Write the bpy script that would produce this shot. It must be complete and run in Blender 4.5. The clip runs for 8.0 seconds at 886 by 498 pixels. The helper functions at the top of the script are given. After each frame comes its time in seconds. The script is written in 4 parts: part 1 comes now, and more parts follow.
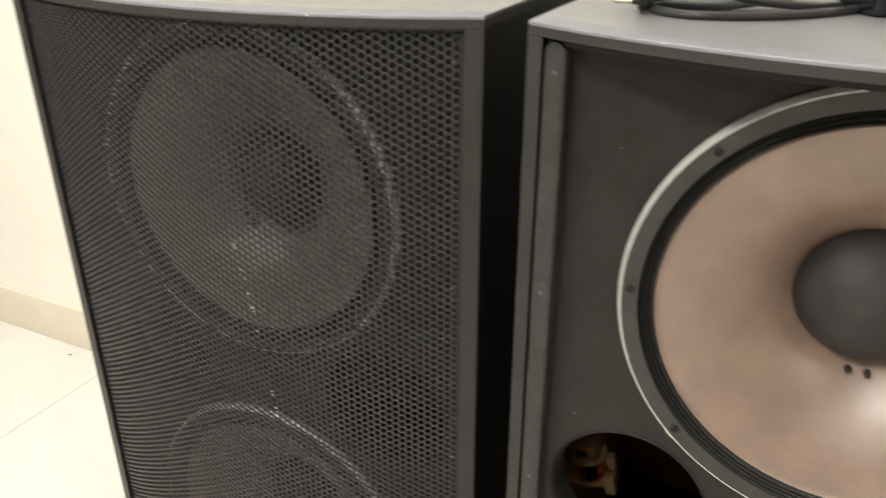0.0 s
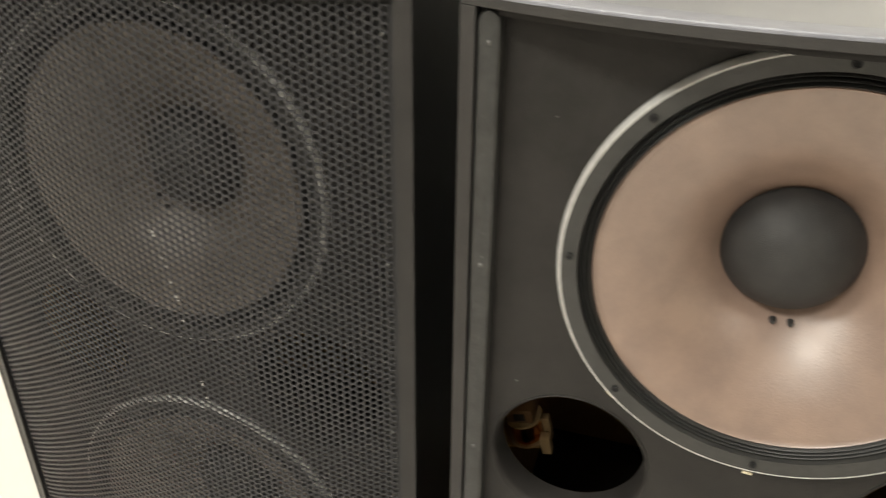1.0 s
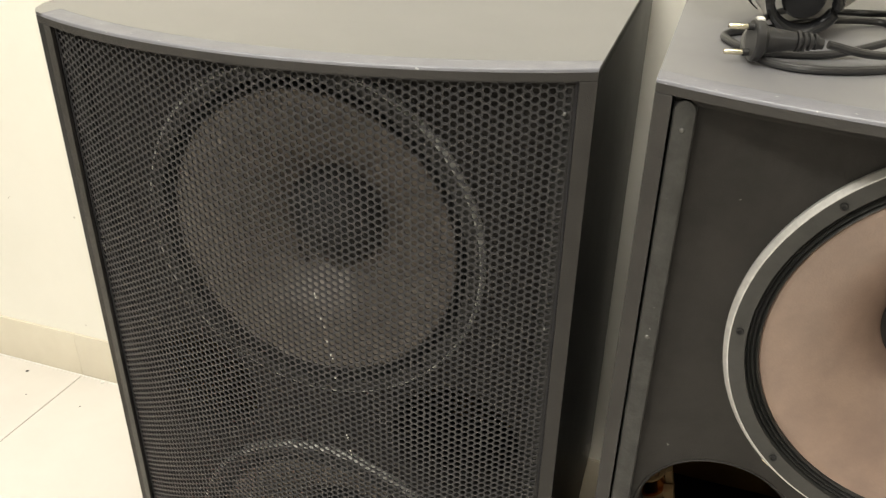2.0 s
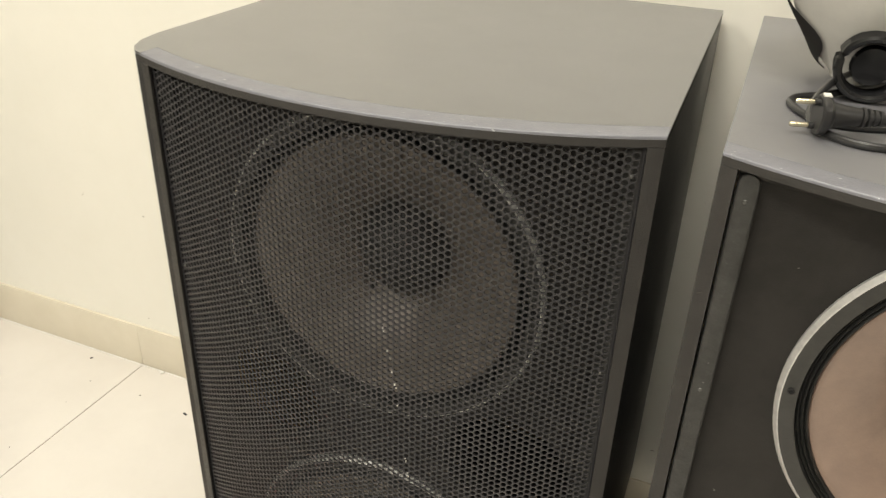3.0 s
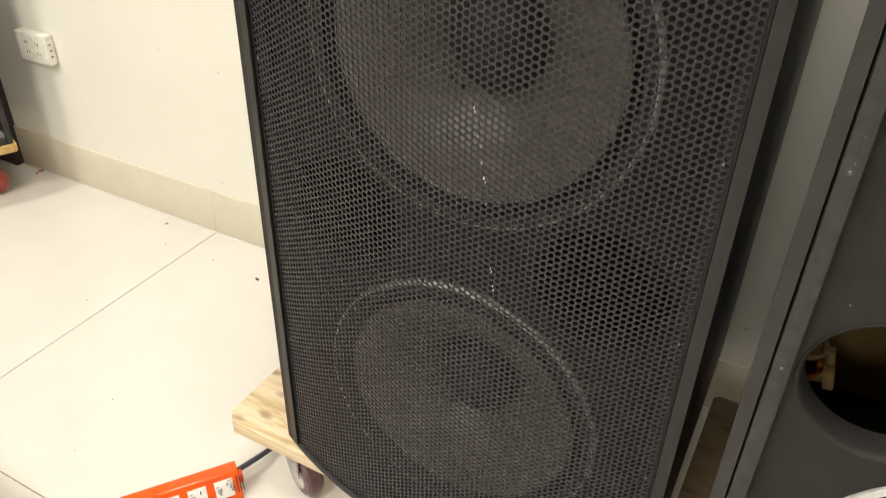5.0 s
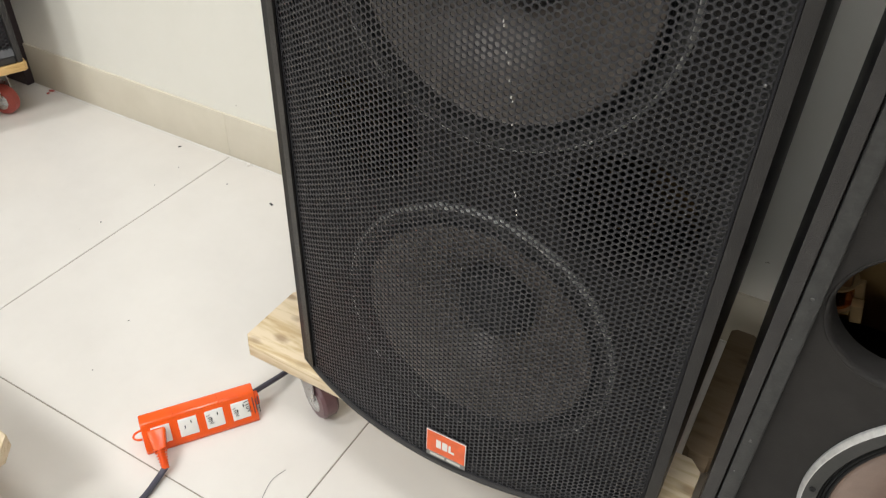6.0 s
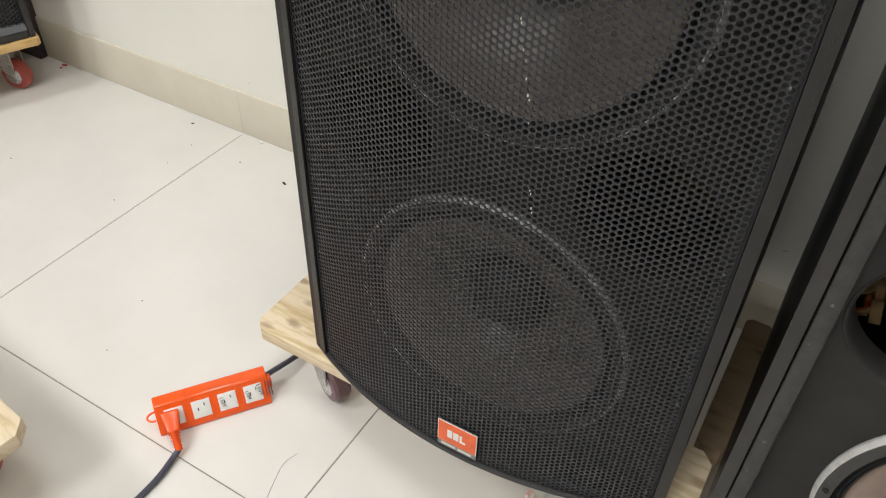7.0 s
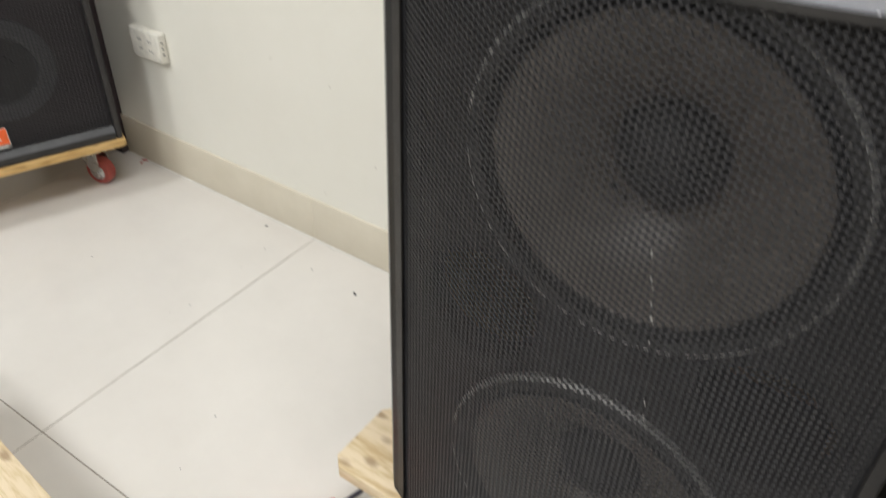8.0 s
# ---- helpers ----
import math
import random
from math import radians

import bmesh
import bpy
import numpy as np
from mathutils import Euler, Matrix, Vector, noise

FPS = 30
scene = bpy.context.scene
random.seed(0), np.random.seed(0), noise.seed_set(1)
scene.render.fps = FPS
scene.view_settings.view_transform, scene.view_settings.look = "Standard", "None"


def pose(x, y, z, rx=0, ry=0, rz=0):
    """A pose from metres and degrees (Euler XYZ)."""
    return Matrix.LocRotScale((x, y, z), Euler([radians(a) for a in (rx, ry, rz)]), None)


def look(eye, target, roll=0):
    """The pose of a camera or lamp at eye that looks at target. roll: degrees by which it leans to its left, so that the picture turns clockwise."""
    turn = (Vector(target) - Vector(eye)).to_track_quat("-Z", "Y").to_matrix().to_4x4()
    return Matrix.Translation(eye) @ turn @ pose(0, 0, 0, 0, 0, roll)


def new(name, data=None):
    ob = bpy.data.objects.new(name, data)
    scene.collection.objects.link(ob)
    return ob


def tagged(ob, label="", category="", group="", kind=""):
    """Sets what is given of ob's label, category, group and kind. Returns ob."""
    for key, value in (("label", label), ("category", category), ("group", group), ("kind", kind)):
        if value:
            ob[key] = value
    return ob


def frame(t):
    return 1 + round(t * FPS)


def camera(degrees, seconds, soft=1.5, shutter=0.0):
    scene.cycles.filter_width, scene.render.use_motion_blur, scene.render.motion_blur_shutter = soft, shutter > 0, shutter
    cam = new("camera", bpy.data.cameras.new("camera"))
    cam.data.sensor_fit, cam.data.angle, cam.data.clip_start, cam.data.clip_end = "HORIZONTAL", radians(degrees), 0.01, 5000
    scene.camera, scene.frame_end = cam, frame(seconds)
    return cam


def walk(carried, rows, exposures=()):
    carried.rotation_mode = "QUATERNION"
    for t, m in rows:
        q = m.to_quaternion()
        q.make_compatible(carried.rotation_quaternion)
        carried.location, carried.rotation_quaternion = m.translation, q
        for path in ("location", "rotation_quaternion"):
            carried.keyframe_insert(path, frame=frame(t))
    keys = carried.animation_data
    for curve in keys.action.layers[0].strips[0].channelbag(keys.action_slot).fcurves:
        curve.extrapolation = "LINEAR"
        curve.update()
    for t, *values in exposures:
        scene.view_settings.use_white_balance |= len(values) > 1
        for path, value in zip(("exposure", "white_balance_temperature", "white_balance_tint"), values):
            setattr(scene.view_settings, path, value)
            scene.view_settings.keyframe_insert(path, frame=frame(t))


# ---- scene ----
cam = camera(59.04, 8.0, soft=1.15, shutter=0.45)
PATH = [
    (0, (1.5602, -1.2060, 1.1787), (1.0310, -0.1250, 0.6049), 0.05),
    (0.2, (1.5719, -1.1945, 1.1761), (1.0926, -0.1038, 0.5773), -0.09),
    (0.5, (1.5809, -1.1882, 1.1757), (1.1618, -0.0851, 0.5549), 0.06),
    (1, (1.5221, -1.2046, 1.1831), (1.1645, -0.0849, 0.5537), 0.69),
    (1.2, (1.4711, -1.2169, 1.2019), (1.1165, -0.0925, 0.5792), 0.74),
    (1.5, (1.4111, -1.2166, 1.2354), (1.0575, -0.1011, 0.5963), 1.06),
    (1.7, (1.3944, -1.2312, 1.2334), (1.0339, -0.1079, 0.6120), 1.26),
    (2.8, (1.3674, -1.2452, 1.3007), (0.9439, -0.1589, 0.6538), 1.48),
    (3, (1.3626, -1.2565, 1.3071), (0.9249, -0.1731, 0.6649), 2.05),
    (3.5, (1.3538, -1.2698, 1.2724), (0.8770, -0.2075, 0.6230), 1.80),
    (4, (1.3462, -1.2738, 1.1940), (0.8429, -0.2314, 0.5322), 1.82),
    (4.5, (1.3444, -1.2753, 1.1545), (0.8306, -0.2616, 0.4572), 1.53),
    (4.7, (1.3464, -1.2695, 1.1469), (0.8304, -0.2690, 0.4324), 1.51),
    (5.8, (1.3345, -1.2524, 1.1145), (0.8319, -0.3313, 0.2919), 1.58),
    (6, (1.3302, -1.2549, 1.1152), (0.8332, -0.3443, 0.2775), 1.94),
    (6.5, (1.3266, -1.2498, 1.1097), (0.8316, -0.3682, 0.2405), 1.65),
    (7, (1.3164, -1.2333, 1.1314), (0.8186, -0.3625, 0.2530), 1.81),
    (7.5, (1.2827, -1.2169, 1.1612), (0.7598, -0.3494, 0.2941), 1.46),
    (7.8, (1.2240, -1.2067, 1.2094), (0.6749, -0.3328, 0.3653), 1.46),
    (8, (1.2020, -1.2030, 1.2467), (0.6179, -0.3173, 0.4392), 1.85),
]
walk(cam, [(t, look(eye, target, roll)) for t, eye, target, roll in PATH],
     [(0.0, 0.29, 6500, 10), (1.0, 0.36, 6550, 9), (1.7, 0.25, 6600, 9), (3.0, 0.02, 6750, 9), (4.6, 0.22, 6950, 9), (5.4, 0.02, 6200, 10), (6.0, -0.12, 5950, 11), (7.5, -0.24, 5950, 11), (8.0, -0.27, 5950, 11)])

# ---- light and room air ----
K = 4 / 3  # the place is drawn on a 0.6 grid; its floor tiles are 0.8 m, so all of it is set to K times that at the end
world = bpy.data.worlds.new("room_world")
scene.world = world
world.use_nodes = True
world.node_tree.nodes["Background"].inputs[0].default_value = (0.9, 0.95, 1.0, 1)
world.node_tree.nodes["Background"].inputs[1].default_value = 0.05
WALL_Y, CEIL_Z = 0.0045, 2.75
PANELS = [(0.99, -0.84, 18.5), (-0.9, -1.9, 40.0), (3.4, -1.6, 4.0), (0.45, -2.4, 40.0), (0.85, -4.6, 34.0)]
LIGHT = (1.0, 0.972, 0.885)


# ---- materials ----
def base_mat(name):
    m = bpy.data.materials.new(name)
    m.use_nodes = True
    nt = m.node_tree
    return m, nt, nt.nodes["Principled BSDF"]


def mat(name, col, rough=0.5, metal=0.0, col2=None, scale=40.0, grain=0.0, grain_scale=400.0, rough_var=0.0, spec=0.5, stretch=(1, 1, 1), fleck=None):
    """Painted or moulded surface: broad blotches of col2, fine grain relief, uneven gloss."""
    m, nt, bsdf = base_mat(name)
    ln = nt.links.new
    bsdf.inputs["Roughness"].default_value = rough
    bsdf.inputs["Metallic"].default_value = metal
    bsdf.inputs["Specular IOR Level"].default_value = spec
    tc = nt.nodes.new("ShaderNodeTexCoord")
    mp = nt.nodes.new("ShaderNodeMapping")
    mp.inputs["Scale"].default_value = stretch
    ln(tc.outputs["Object"], mp.inputs["Vector"])
    n1 = nt.nodes.new("ShaderNodeTexNoise")
    n1.inputs["Scale"].default_value = scale
    n1.inputs["Detail"].default_value = 6
    n1.inputs["Roughness"].default_value = 0.65
    ln(mp.outputs[0], n1.inputs["Vector"])
    mix = nt.nodes.new("ShaderNodeMix")
    mix.data_type = "RGBA"
    ramp = nt.nodes.new("ShaderNodeMapRange")
    ramp.inputs[1].default_value, ramp.inputs[2].default_value = 0.35, 0.65
    ln(n1.outputs["Fac"], ramp.inputs[0])
    ln(ramp.outputs[0], mix.inputs["Factor"])
    mix.inputs["A"].default_value = (*col, 1)
    mix.inputs["B"].default_value = (*(col2 or [c * 0.8 for c in col]), 1)
    out = mix.outputs["Result"]
    if fleck:
        nf = nt.nodes.new("ShaderNodeTexNoise")
        nf.inputs["Scale"].default_value = fleck[1]
        nf.inputs["Detail"].default_value = 2
        ln(tc.outputs["Object"], nf.inputs["Vector"])
        rf = nt.nodes.new("ShaderNodeMapRange")
        rf.inputs[1].default_value, rf.inputs[2].default_value = fleck[2], fleck[2] + 0.03
        ln(nf.outputs["Fac"], rf.inputs[0])
        mf = nt.nodes.new("ShaderNodeMix")
        mf.data_type = "RGBA"
        ln(rf.outputs[0], mf.inputs["Factor"])
        ln(out, mf.inputs["A"])
        mf.inputs["B"].default_value = (*fleck[0], 1)
        out = mf.outputs["Result"]
    ln(out, bsdf.inputs["Base Color"])
    if rough_var:
        rr = nt.nodes.new("ShaderNodeMapRange")
        rr.inputs[3].default_value, rr.inputs[4].default_value = rough - rough_var, rough + rough_var
        ln(n1.outputs["Fac"], rr.inputs[0])
        ln(rr.outputs[0], bsdf.inputs["Roughness"])
    if grain:
        n2 = nt.nodes.new("ShaderNodeTexNoise")
        n2.inputs["Scale"].default_value = grain_scale
        n2.inputs["Detail"].default_value = 3
        ln(mp.outputs[0], n2.inputs["Vector"])
        b = nt.nodes.new("ShaderNodeBump")
        b.inputs["Strength"].default_value = grain
        b.inputs["Distance"].default_value = 0.001
        ln(n2.outputs["Fac"], b.inputs["Height"])
        ln(b.outputs[0], bsdf.inputs["Normal"])
    return m


def pine_mat(name, light=(0.66, 0.53, 0.33), dark=(0.54, 0.39, 0.21)):
    """Knotty raw pine, grain along x."""
    m, nt, bsdf = base_mat(name)
    ln = nt.links.new
    tc = nt.nodes.new("ShaderNodeTexCoord")
    mp = nt.nodes.new("ShaderNodeMapping")
    mp.inputs["Scale"].default_value = (3.0, 20.0, 20.0)
    ln(tc.outputs["Object"], mp.inputs["Vector"])
    w = nt.nodes.new("ShaderNodeTexNoise")
    w.inputs["Scale"].default_value = 1.6
    w.inputs["Detail"].default_value = 5
    w.inputs["Distortion"].default_value = 1.8
    ln(mp.outputs[0], w.inputs["Vector"])
    f = nt.nodes.new("ShaderNodeTexNoise")
    f.inputs["Scale"].default_value = 14
    f.inputs["Detail"].default_value = 4
    ln(mp.outputs[0], f.inputs["Vector"])
    add = nt.nodes.new("ShaderNodeMath")
    add.operation = "MULTIPLY_ADD"
    ln(f.outputs["Fac"], add.inputs[0])
    add.inputs[1].default_value = 0.3
    ln(w.outputs["Fac"], add.inputs[2])
    r = nt.nodes.new("ShaderNodeValToRGB")
    r.color_ramp.elements[0].position, r.color_ramp.elements[0].color = 0.45, (*dark, 1)
    r.color_ramp.elements[1].position, r.color_ramp.elements[1].color = 0.60, (*light, 1)
    e = r.color_ramp.elements.new(0.7)
    e.color = (light[0] * 1.12, light[1] * 1.15, light[2] * 1.3, 1)
    ln(add.outputs[0], r.inputs[0])
    # knots: a few dark rounded spots with a halo, drawn out along the grain
    mk = nt.nodes.new("ShaderNodeMapping")
    mk.inputs["Scale"].default_value = (13.0, 27.0, 27.0)
    ln(tc.outputs["Object"], mk.inputs["Vector"])
    vo = nt.nodes.new("ShaderNodeTexVoronoi")
    vo.inputs["Scale"].default_value = 1.0
    vo.inputs["Randomness"].default_value = 1.0
    ln(mk.outputs[0], vo.inputs["Vector"])
    wob = nt.nodes.new("ShaderNodeMath")
    wob.operation = "MULTIPLY_ADD"
    ln(w.outputs["Fac"], wob.inputs[0])
    wob.inputs[1].default_value = 0.35
    ln(vo.outputs["Distance"], wob.inputs[2])
    kr = nt.nodes.new("ShaderNodeValToRGB")
    kr.color_ramp.elements[0].position, kr.color_ramp.elements[0].color = 0.28, (0.7, 0.7, 0.7, 1)
    kr.color_ramp.elements[1].position, kr.color_ramp.elements[1].color = 0.44, (0, 0, 0, 1)
    e = kr.color_ramp.elements.new(0.37)
    e.color = (0.30, 0.30, 0.30, 1)
    ln(wob.outputs[0], kr.inputs[0])
    mx = nt.nodes.new("ShaderNodeMix")
    mx.data_type = "RGBA"
    ln(kr.outputs[0], mx.inputs["Factor"])
    ln(r.outputs[0], mx.inputs["A"])
    mx.inputs["B"].default_value = (dark[0] * 0.5, dark[1] * 0.42, dark[2] * 0.4, 1)
    ln(mx.outputs["Result"], bsdf.inputs["Base Color"])
    bsdf.inputs["Roughness"].default_value = 0.6
    b = nt.nodes.new("ShaderNodeBump")
    b.inputs["Strength"].default_value = 0.25
    b.inputs["Distance"].default_value = 0.001
    ln(f.outputs["Fac"], b.inputs["Height"])
    ln(b.outputs[0], bsdf.inputs["Normal"])
    return m


M_WALL = mat("wall_paint", (0.83, 0.808, 0.735), 0.5, col2=(0.80, 0.778, 0.70), scale=3.0, grain=0.25, grain_scale=90, fleck=((0.35, 0.31, 0.25), 55, 0.79))
M_SKIRT = mat("skirting_tile", (0.70, 0.645, 0.53), 0.42, col2=(0.655, 0.60, 0.485), scale=7.0, grain=0.1, grain_scale=120)
M_TILE = mat("floor_tile", (0.735, 0.70, 0.655), 0.22, col2=(0.70, 0.665, 0.62), scale=5.0, rough_var=0.07, grain=0.03, grain_scale=60, fleck=((0.46, 0.42, 0.37), 70, 0.79))
M_GROUT = mat("floor_grout", (0.28, 0.245, 0.20), 0.8, scale=60)
M_CEIL = mat("ceiling_paint", (0.82, 0.81, 0.78), 0.7, scale=4)
M_CAB = mat("black_textured_paint", (0.041, 0.0386, 0.0367), 0.5, col2=(0.032, 0.030, 0.0286), scale=18, grain=0.45, grain_scale=900, rough_var=0.06, spec=0.3)
# paler copy of M_TOP: the open cabinet's brighter top is lightened in its colour
M_TOP_LIT = mat("lightened_black_top", (0.125, 0.124, 0.136), 0.6, col2=(0.105, 0.104, 0.115), scale=9, grain=0.3, grain_scale=800, rough_var=0.06, spec=1.0, fleck=((0.5, 0.5, 0.48), 60, 0.80))
M_BAND = mat("rough_blue_grey_band", (0.128, 0.130, 0.158), 0.62, col2=(0.102, 0.104, 0.130), scale=45, grain=0.9, grain_scale=420, rough_var=0.08, spec=0.8, fleck=((0.45, 0.45, 0.48), 240, 0.72))
# cabinet sides: M_CAB made blacker, shade of the gap put into the colour
M_SIDE = mat("shaded_side_black", (0.0065, 0.0065, 0.0072), 0.36, col2=(0.0050, 0.0050, 0.0056), scale=18, grain=0.3, grain_scale=700, rough_var=0.05, spec=0.45)
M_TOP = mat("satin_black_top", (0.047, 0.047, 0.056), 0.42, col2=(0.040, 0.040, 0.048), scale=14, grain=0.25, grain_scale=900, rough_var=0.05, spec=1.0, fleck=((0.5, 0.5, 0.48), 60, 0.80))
for top_mat, gloss in ((M_TOP, 0.32), (M_TOP_LIT, 0.5), (M_BAND, 0.55)):
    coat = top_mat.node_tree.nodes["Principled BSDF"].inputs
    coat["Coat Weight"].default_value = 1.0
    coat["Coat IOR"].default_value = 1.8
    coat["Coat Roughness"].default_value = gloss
M_BAFFLE = mat("matt_black_baffle", (0.0265, 0.0243, 0.0226), 0.58, col2=(0.0195, 0.0179, 0.0167), scale=25, grain=0.4, grain_scale=700, spec=0.22, fleck=((0.16, 0.155, 0.15), 150, 0.785))
M_BATTEN = mat("worn_black_batten", (0.018, 0.018, 0.017), 0.5, col2=(0.034, 0.034, 0.032), scale=60, grain=0.5, grain_scale=300, fleck=((0.2, 0.2, 0.19), 220, 0.75))
M_GRILLE = mat("powder_coated_steel", (0.034, 0.0333, 0.0362), 0.34, col2=(0.027, 0.0265, 0.029), scale=30, metal=0.0, spec=0.35, grain=0.2, grain_scale=1500)
M_CONE = mat("brown_paper_cone", (0.270, 0.185, 0.143), 0.37, col2=(0.205, 0.140, 0.111), scale=22, grain=0.2, grain_scale=500, rough_var=0.03, spec=1.0)
M_CONE_GREY = mat("grey_paper_cone", (0.200, 0.170, 0.146), 0.38, col2=(0.172, 0.146, 0.125), scale=28, grain=0.15, grain_scale=650, rough_var=0.02, spec=1.0)
M_CAP = mat("felt_dust_cap", (0.016, 0.0156, 0.0156), 0.6, col2=(0.026, 0.025, 0.0245), scale=40, grain=0.3, grain_scale=900, fleck=((0.4, 0.4, 0.38), 110, 0.79))
M_RUBBER = mat("black_rubber", (0.022, 0.022, 0.021), 0.42, scale=40)
M_RING = mat("grey_gasket", (0.036, 0.035, 0.033), 0.5, col2=(0.026, 0.026, 0.024), scale=60, grain=0.3, grain_scale=500)
M_ALU = mat("bright_aluminium", (0.80, 0.79, 0.77), 0.42, metal=0.55, scale=90, rough_var=0.1)
M_CHROME = mat("chromed_steel", (0.86, 0.87, 0.90), 0.16, metal=1.0, col2=(0.78, 0.79, 0.83), scale=120, rough_var=0.06)
M_PLATE = mat("grey_badge_strip", (0.22, 0.215, 0.21), 0.5, scale=60)
M_STEEL = mat("zinc_steel", (0.62, 0.63, 0.64), 0.28, metal=1.0, col2=(0.5, 0.5, 0.5), scale=60, rough_var=0.1)
M_BRASS = mat("nickel_brass_pin", (0.72, 0.66, 0.5), 0.25, metal=1.0, scale=60)
M_SCREW = mat("screw_head", (0.16, 0.16, 0.155), 0.5, metal=1.0, scale=90)
M_PLY = mat("raw_plywood", (0.34, 0.21, 0.075), 0.75, col2=(0.25, 0.15, 0.05), scale=12, stretch=(1, 6, 1), grain=0.3)
M_COPPER = mat("enamelled_copper", (0.85, 0.38, 0.16), 0.25, metal=1.0, col2=(0.65, 0.26, 0.1), scale=90, stretch=(1, 1, 12))
M_UMBER = mat("umber_core", (0.12, 0.060, 0.024), 0.4, scale=60)
M_CREAM = mat("cream_plastic", (0.30, 0.20, 0.095), 0.5, scale=60)
M_PINE = pine_mat("knotty_pine")
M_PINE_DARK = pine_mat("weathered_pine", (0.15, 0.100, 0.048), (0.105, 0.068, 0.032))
M_PINE_VARNISH = pine_mat("varnished_pine", (0.56, 0.36, 0.13), (0.36, 0.20, 0.06))
M_ORANGE = mat("orange_plastic", (0.85, 0.105, 0.008), 0.2, col2=(0.80, 0.092, 0.007), scale=30, grain=0.14, grain_scale=120)
M_BADGE = mat("orange_badge", (0.86, 0.125, 0.014), 0.3, scale=60)
M_WHITE = mat("white_plastic", (0.80, 0.78, 0.74), 0.35, col2=(0.76, 0.74, 0.70), scale=60)
M_SOCKET = mat("ivory_plastic", (0.82, 0.79, 0.71), 0.35, scale=60)
M_INK = mat("black_ink", (0.03, 0.03, 0.035), 0.5, scale=60)
M_CABLE = mat("dark_grey_cable", (0.070, 0.066, 0.092), 0.42, col2=(0.055, 0.052, 0.072), scale=40)
M_CORD = mat("grey_rubber_cord", (0.030, 0.0293, 0.030), 0.3, col2=(0.024, 0.0235, 0.024), scale=60)
M_PLUG = mat("grey_plug_rubber", (0.027, 0.0262, 0.0268), 0.34, col2=(0.020, 0.0195, 0.020), scale=60)
M_WHEEL_RED = mat("red_polyurethane", (0.38, 0.075, 0.055), 0.4, col2=(0.32, 0.06, 0.05), scale=50)
M_WHEEL_DARK = mat("maroon_polyurethane", (0.15, 0.080, 0.088), 0.35, col2=(0.12, 0.064, 0.072), scale=50)
M_DARK = mat("dark_hole", (0.01, 0.01, 0.01), 0.8, scale=60)
M_MAROON = mat("dark_plum_paint", (0.035, 0.022, 0.026), 0.5, scale=30, grain=0.3)
M_GREYSHEET = mat("pale_grey_plastic", (0.70, 0.68, 0.63), 0.6, col2=(0.60, 0.58, 0.54), scale=12)
M_FARGREY = mat("dull_grey_rubber", (0.10, 0.10, 0.105), 0.5, scale=30)
M_YELLOW = mat("yellow_plastic", (0.80, 0.55, 0.03), 0.35, scale=60)
M_BLACKGLOSS = mat("glossy_black_plastic", (0.012, 0.012, 0.013), 0.15, scale=60)
M_RED_DEBRIS = mat("red_scrap", (0.5, 0.07, 0.05), 0.6, scale=60)
M_LAMP, _nt, _b = base_mat("lamp_diffuser")
_b.inputs["Base Color"].default_value = (0.9, 0.9, 0.88, 1)
_b.inputs["Emission Color"].default_value = (1.0, 0.965, 0.90, 1)
_b.inputs["Emission Strength"].default_value = 6.0


# ---- mesh helpers ----
def bm_box(bm, lo, hi, bevel=0.0, seg=2):
    r = bmesh.ops.create_cube(bm, size=1.0)
    vs = r["verts"]
    for v in vs:
        v.co = Vector([lo[i] + (v.co[i] + 0.5) * (hi[i] - lo[i]) for i in range(3)])
    if bevel:
        es = list({e for v in vs for e in v.link_edges})
        bmesh.ops.bevel(bm, geom=es, offset=bevel, segments=seg, profile=0.5, affect="EDGES")
    return bm


def box(lo, hi, bevel=0.0, seg=2):
    return bm_box(bmesh.new(), lo, hi, bevel, seg)


def bm_lathe(bm, prof, seg=48, m=None, close=False):
    """Turn a profile of (radius, height) round z."""
    m = m or Matrix()
    rings = []
    for r, h in prof:
        if r < 1e-6:
            rings.append([bm.verts.new(m @ Vector((0, 0, h)))])
        else:
            rings.append([bm.verts.new(m @ Vector((r * math.cos(2 * math.pi * i / seg), r * math.sin(2 * math.pi * i / seg), h))) for i in range(seg)])
    pairs = list(zip(rings, rings[1:])) + ([(rings[-1], rings[0])] if close else [])
    for a, b in pairs:
        for i in range(seg):
            j = (i + 1) % seg
            if len(a) == 1 and len(b) > 1:
                bm.faces.new((a[0], b[i], b[j]))
            elif len(b) == 1 and len(a) > 1:
                bm.faces.new((a[i], a[j], b[0]))
            elif len(a) > 1:
                bm.faces.new((a[i], a[j], b[j], b[i]))
    return bm


def lathe(prof, seg=48, m=None, close=False):
    return bm_lathe(bmesh.new(), prof, seg, m, close)


def prism(outline, z0, z1, bevel=0.0, seg=2, rims=(0, 1)):
    bm = bmesh.new()
    lo = [bm.verts.new((x, y, z0)) for x, y in outline]
    hi = [bm.verts.new((x, y, z1)) for x, y in outline]
    n = len(lo)
    bm.faces.new(lo[::-1])
    bm.faces.new(hi)
    for i in range(n):
        bm.faces.new((lo[i], lo[(i + 1) % n], hi[(i + 1) % n], hi[i]))
    bmesh.ops.recalc_face_normals(bm, faces=bm.faces)
    if bevel:
        bmesh.ops.bevel(bm, geom=[e for e in bm.edges if abs(e.verts[0].co.z - e.verts[1].co.z) < 1e-6 and (0 if abs(e.verts[0].co.z - z0) < 1e-6 else 1) in rims], offset=bevel, segments=seg, profile=0.5, affect="EDGES")
    return bm


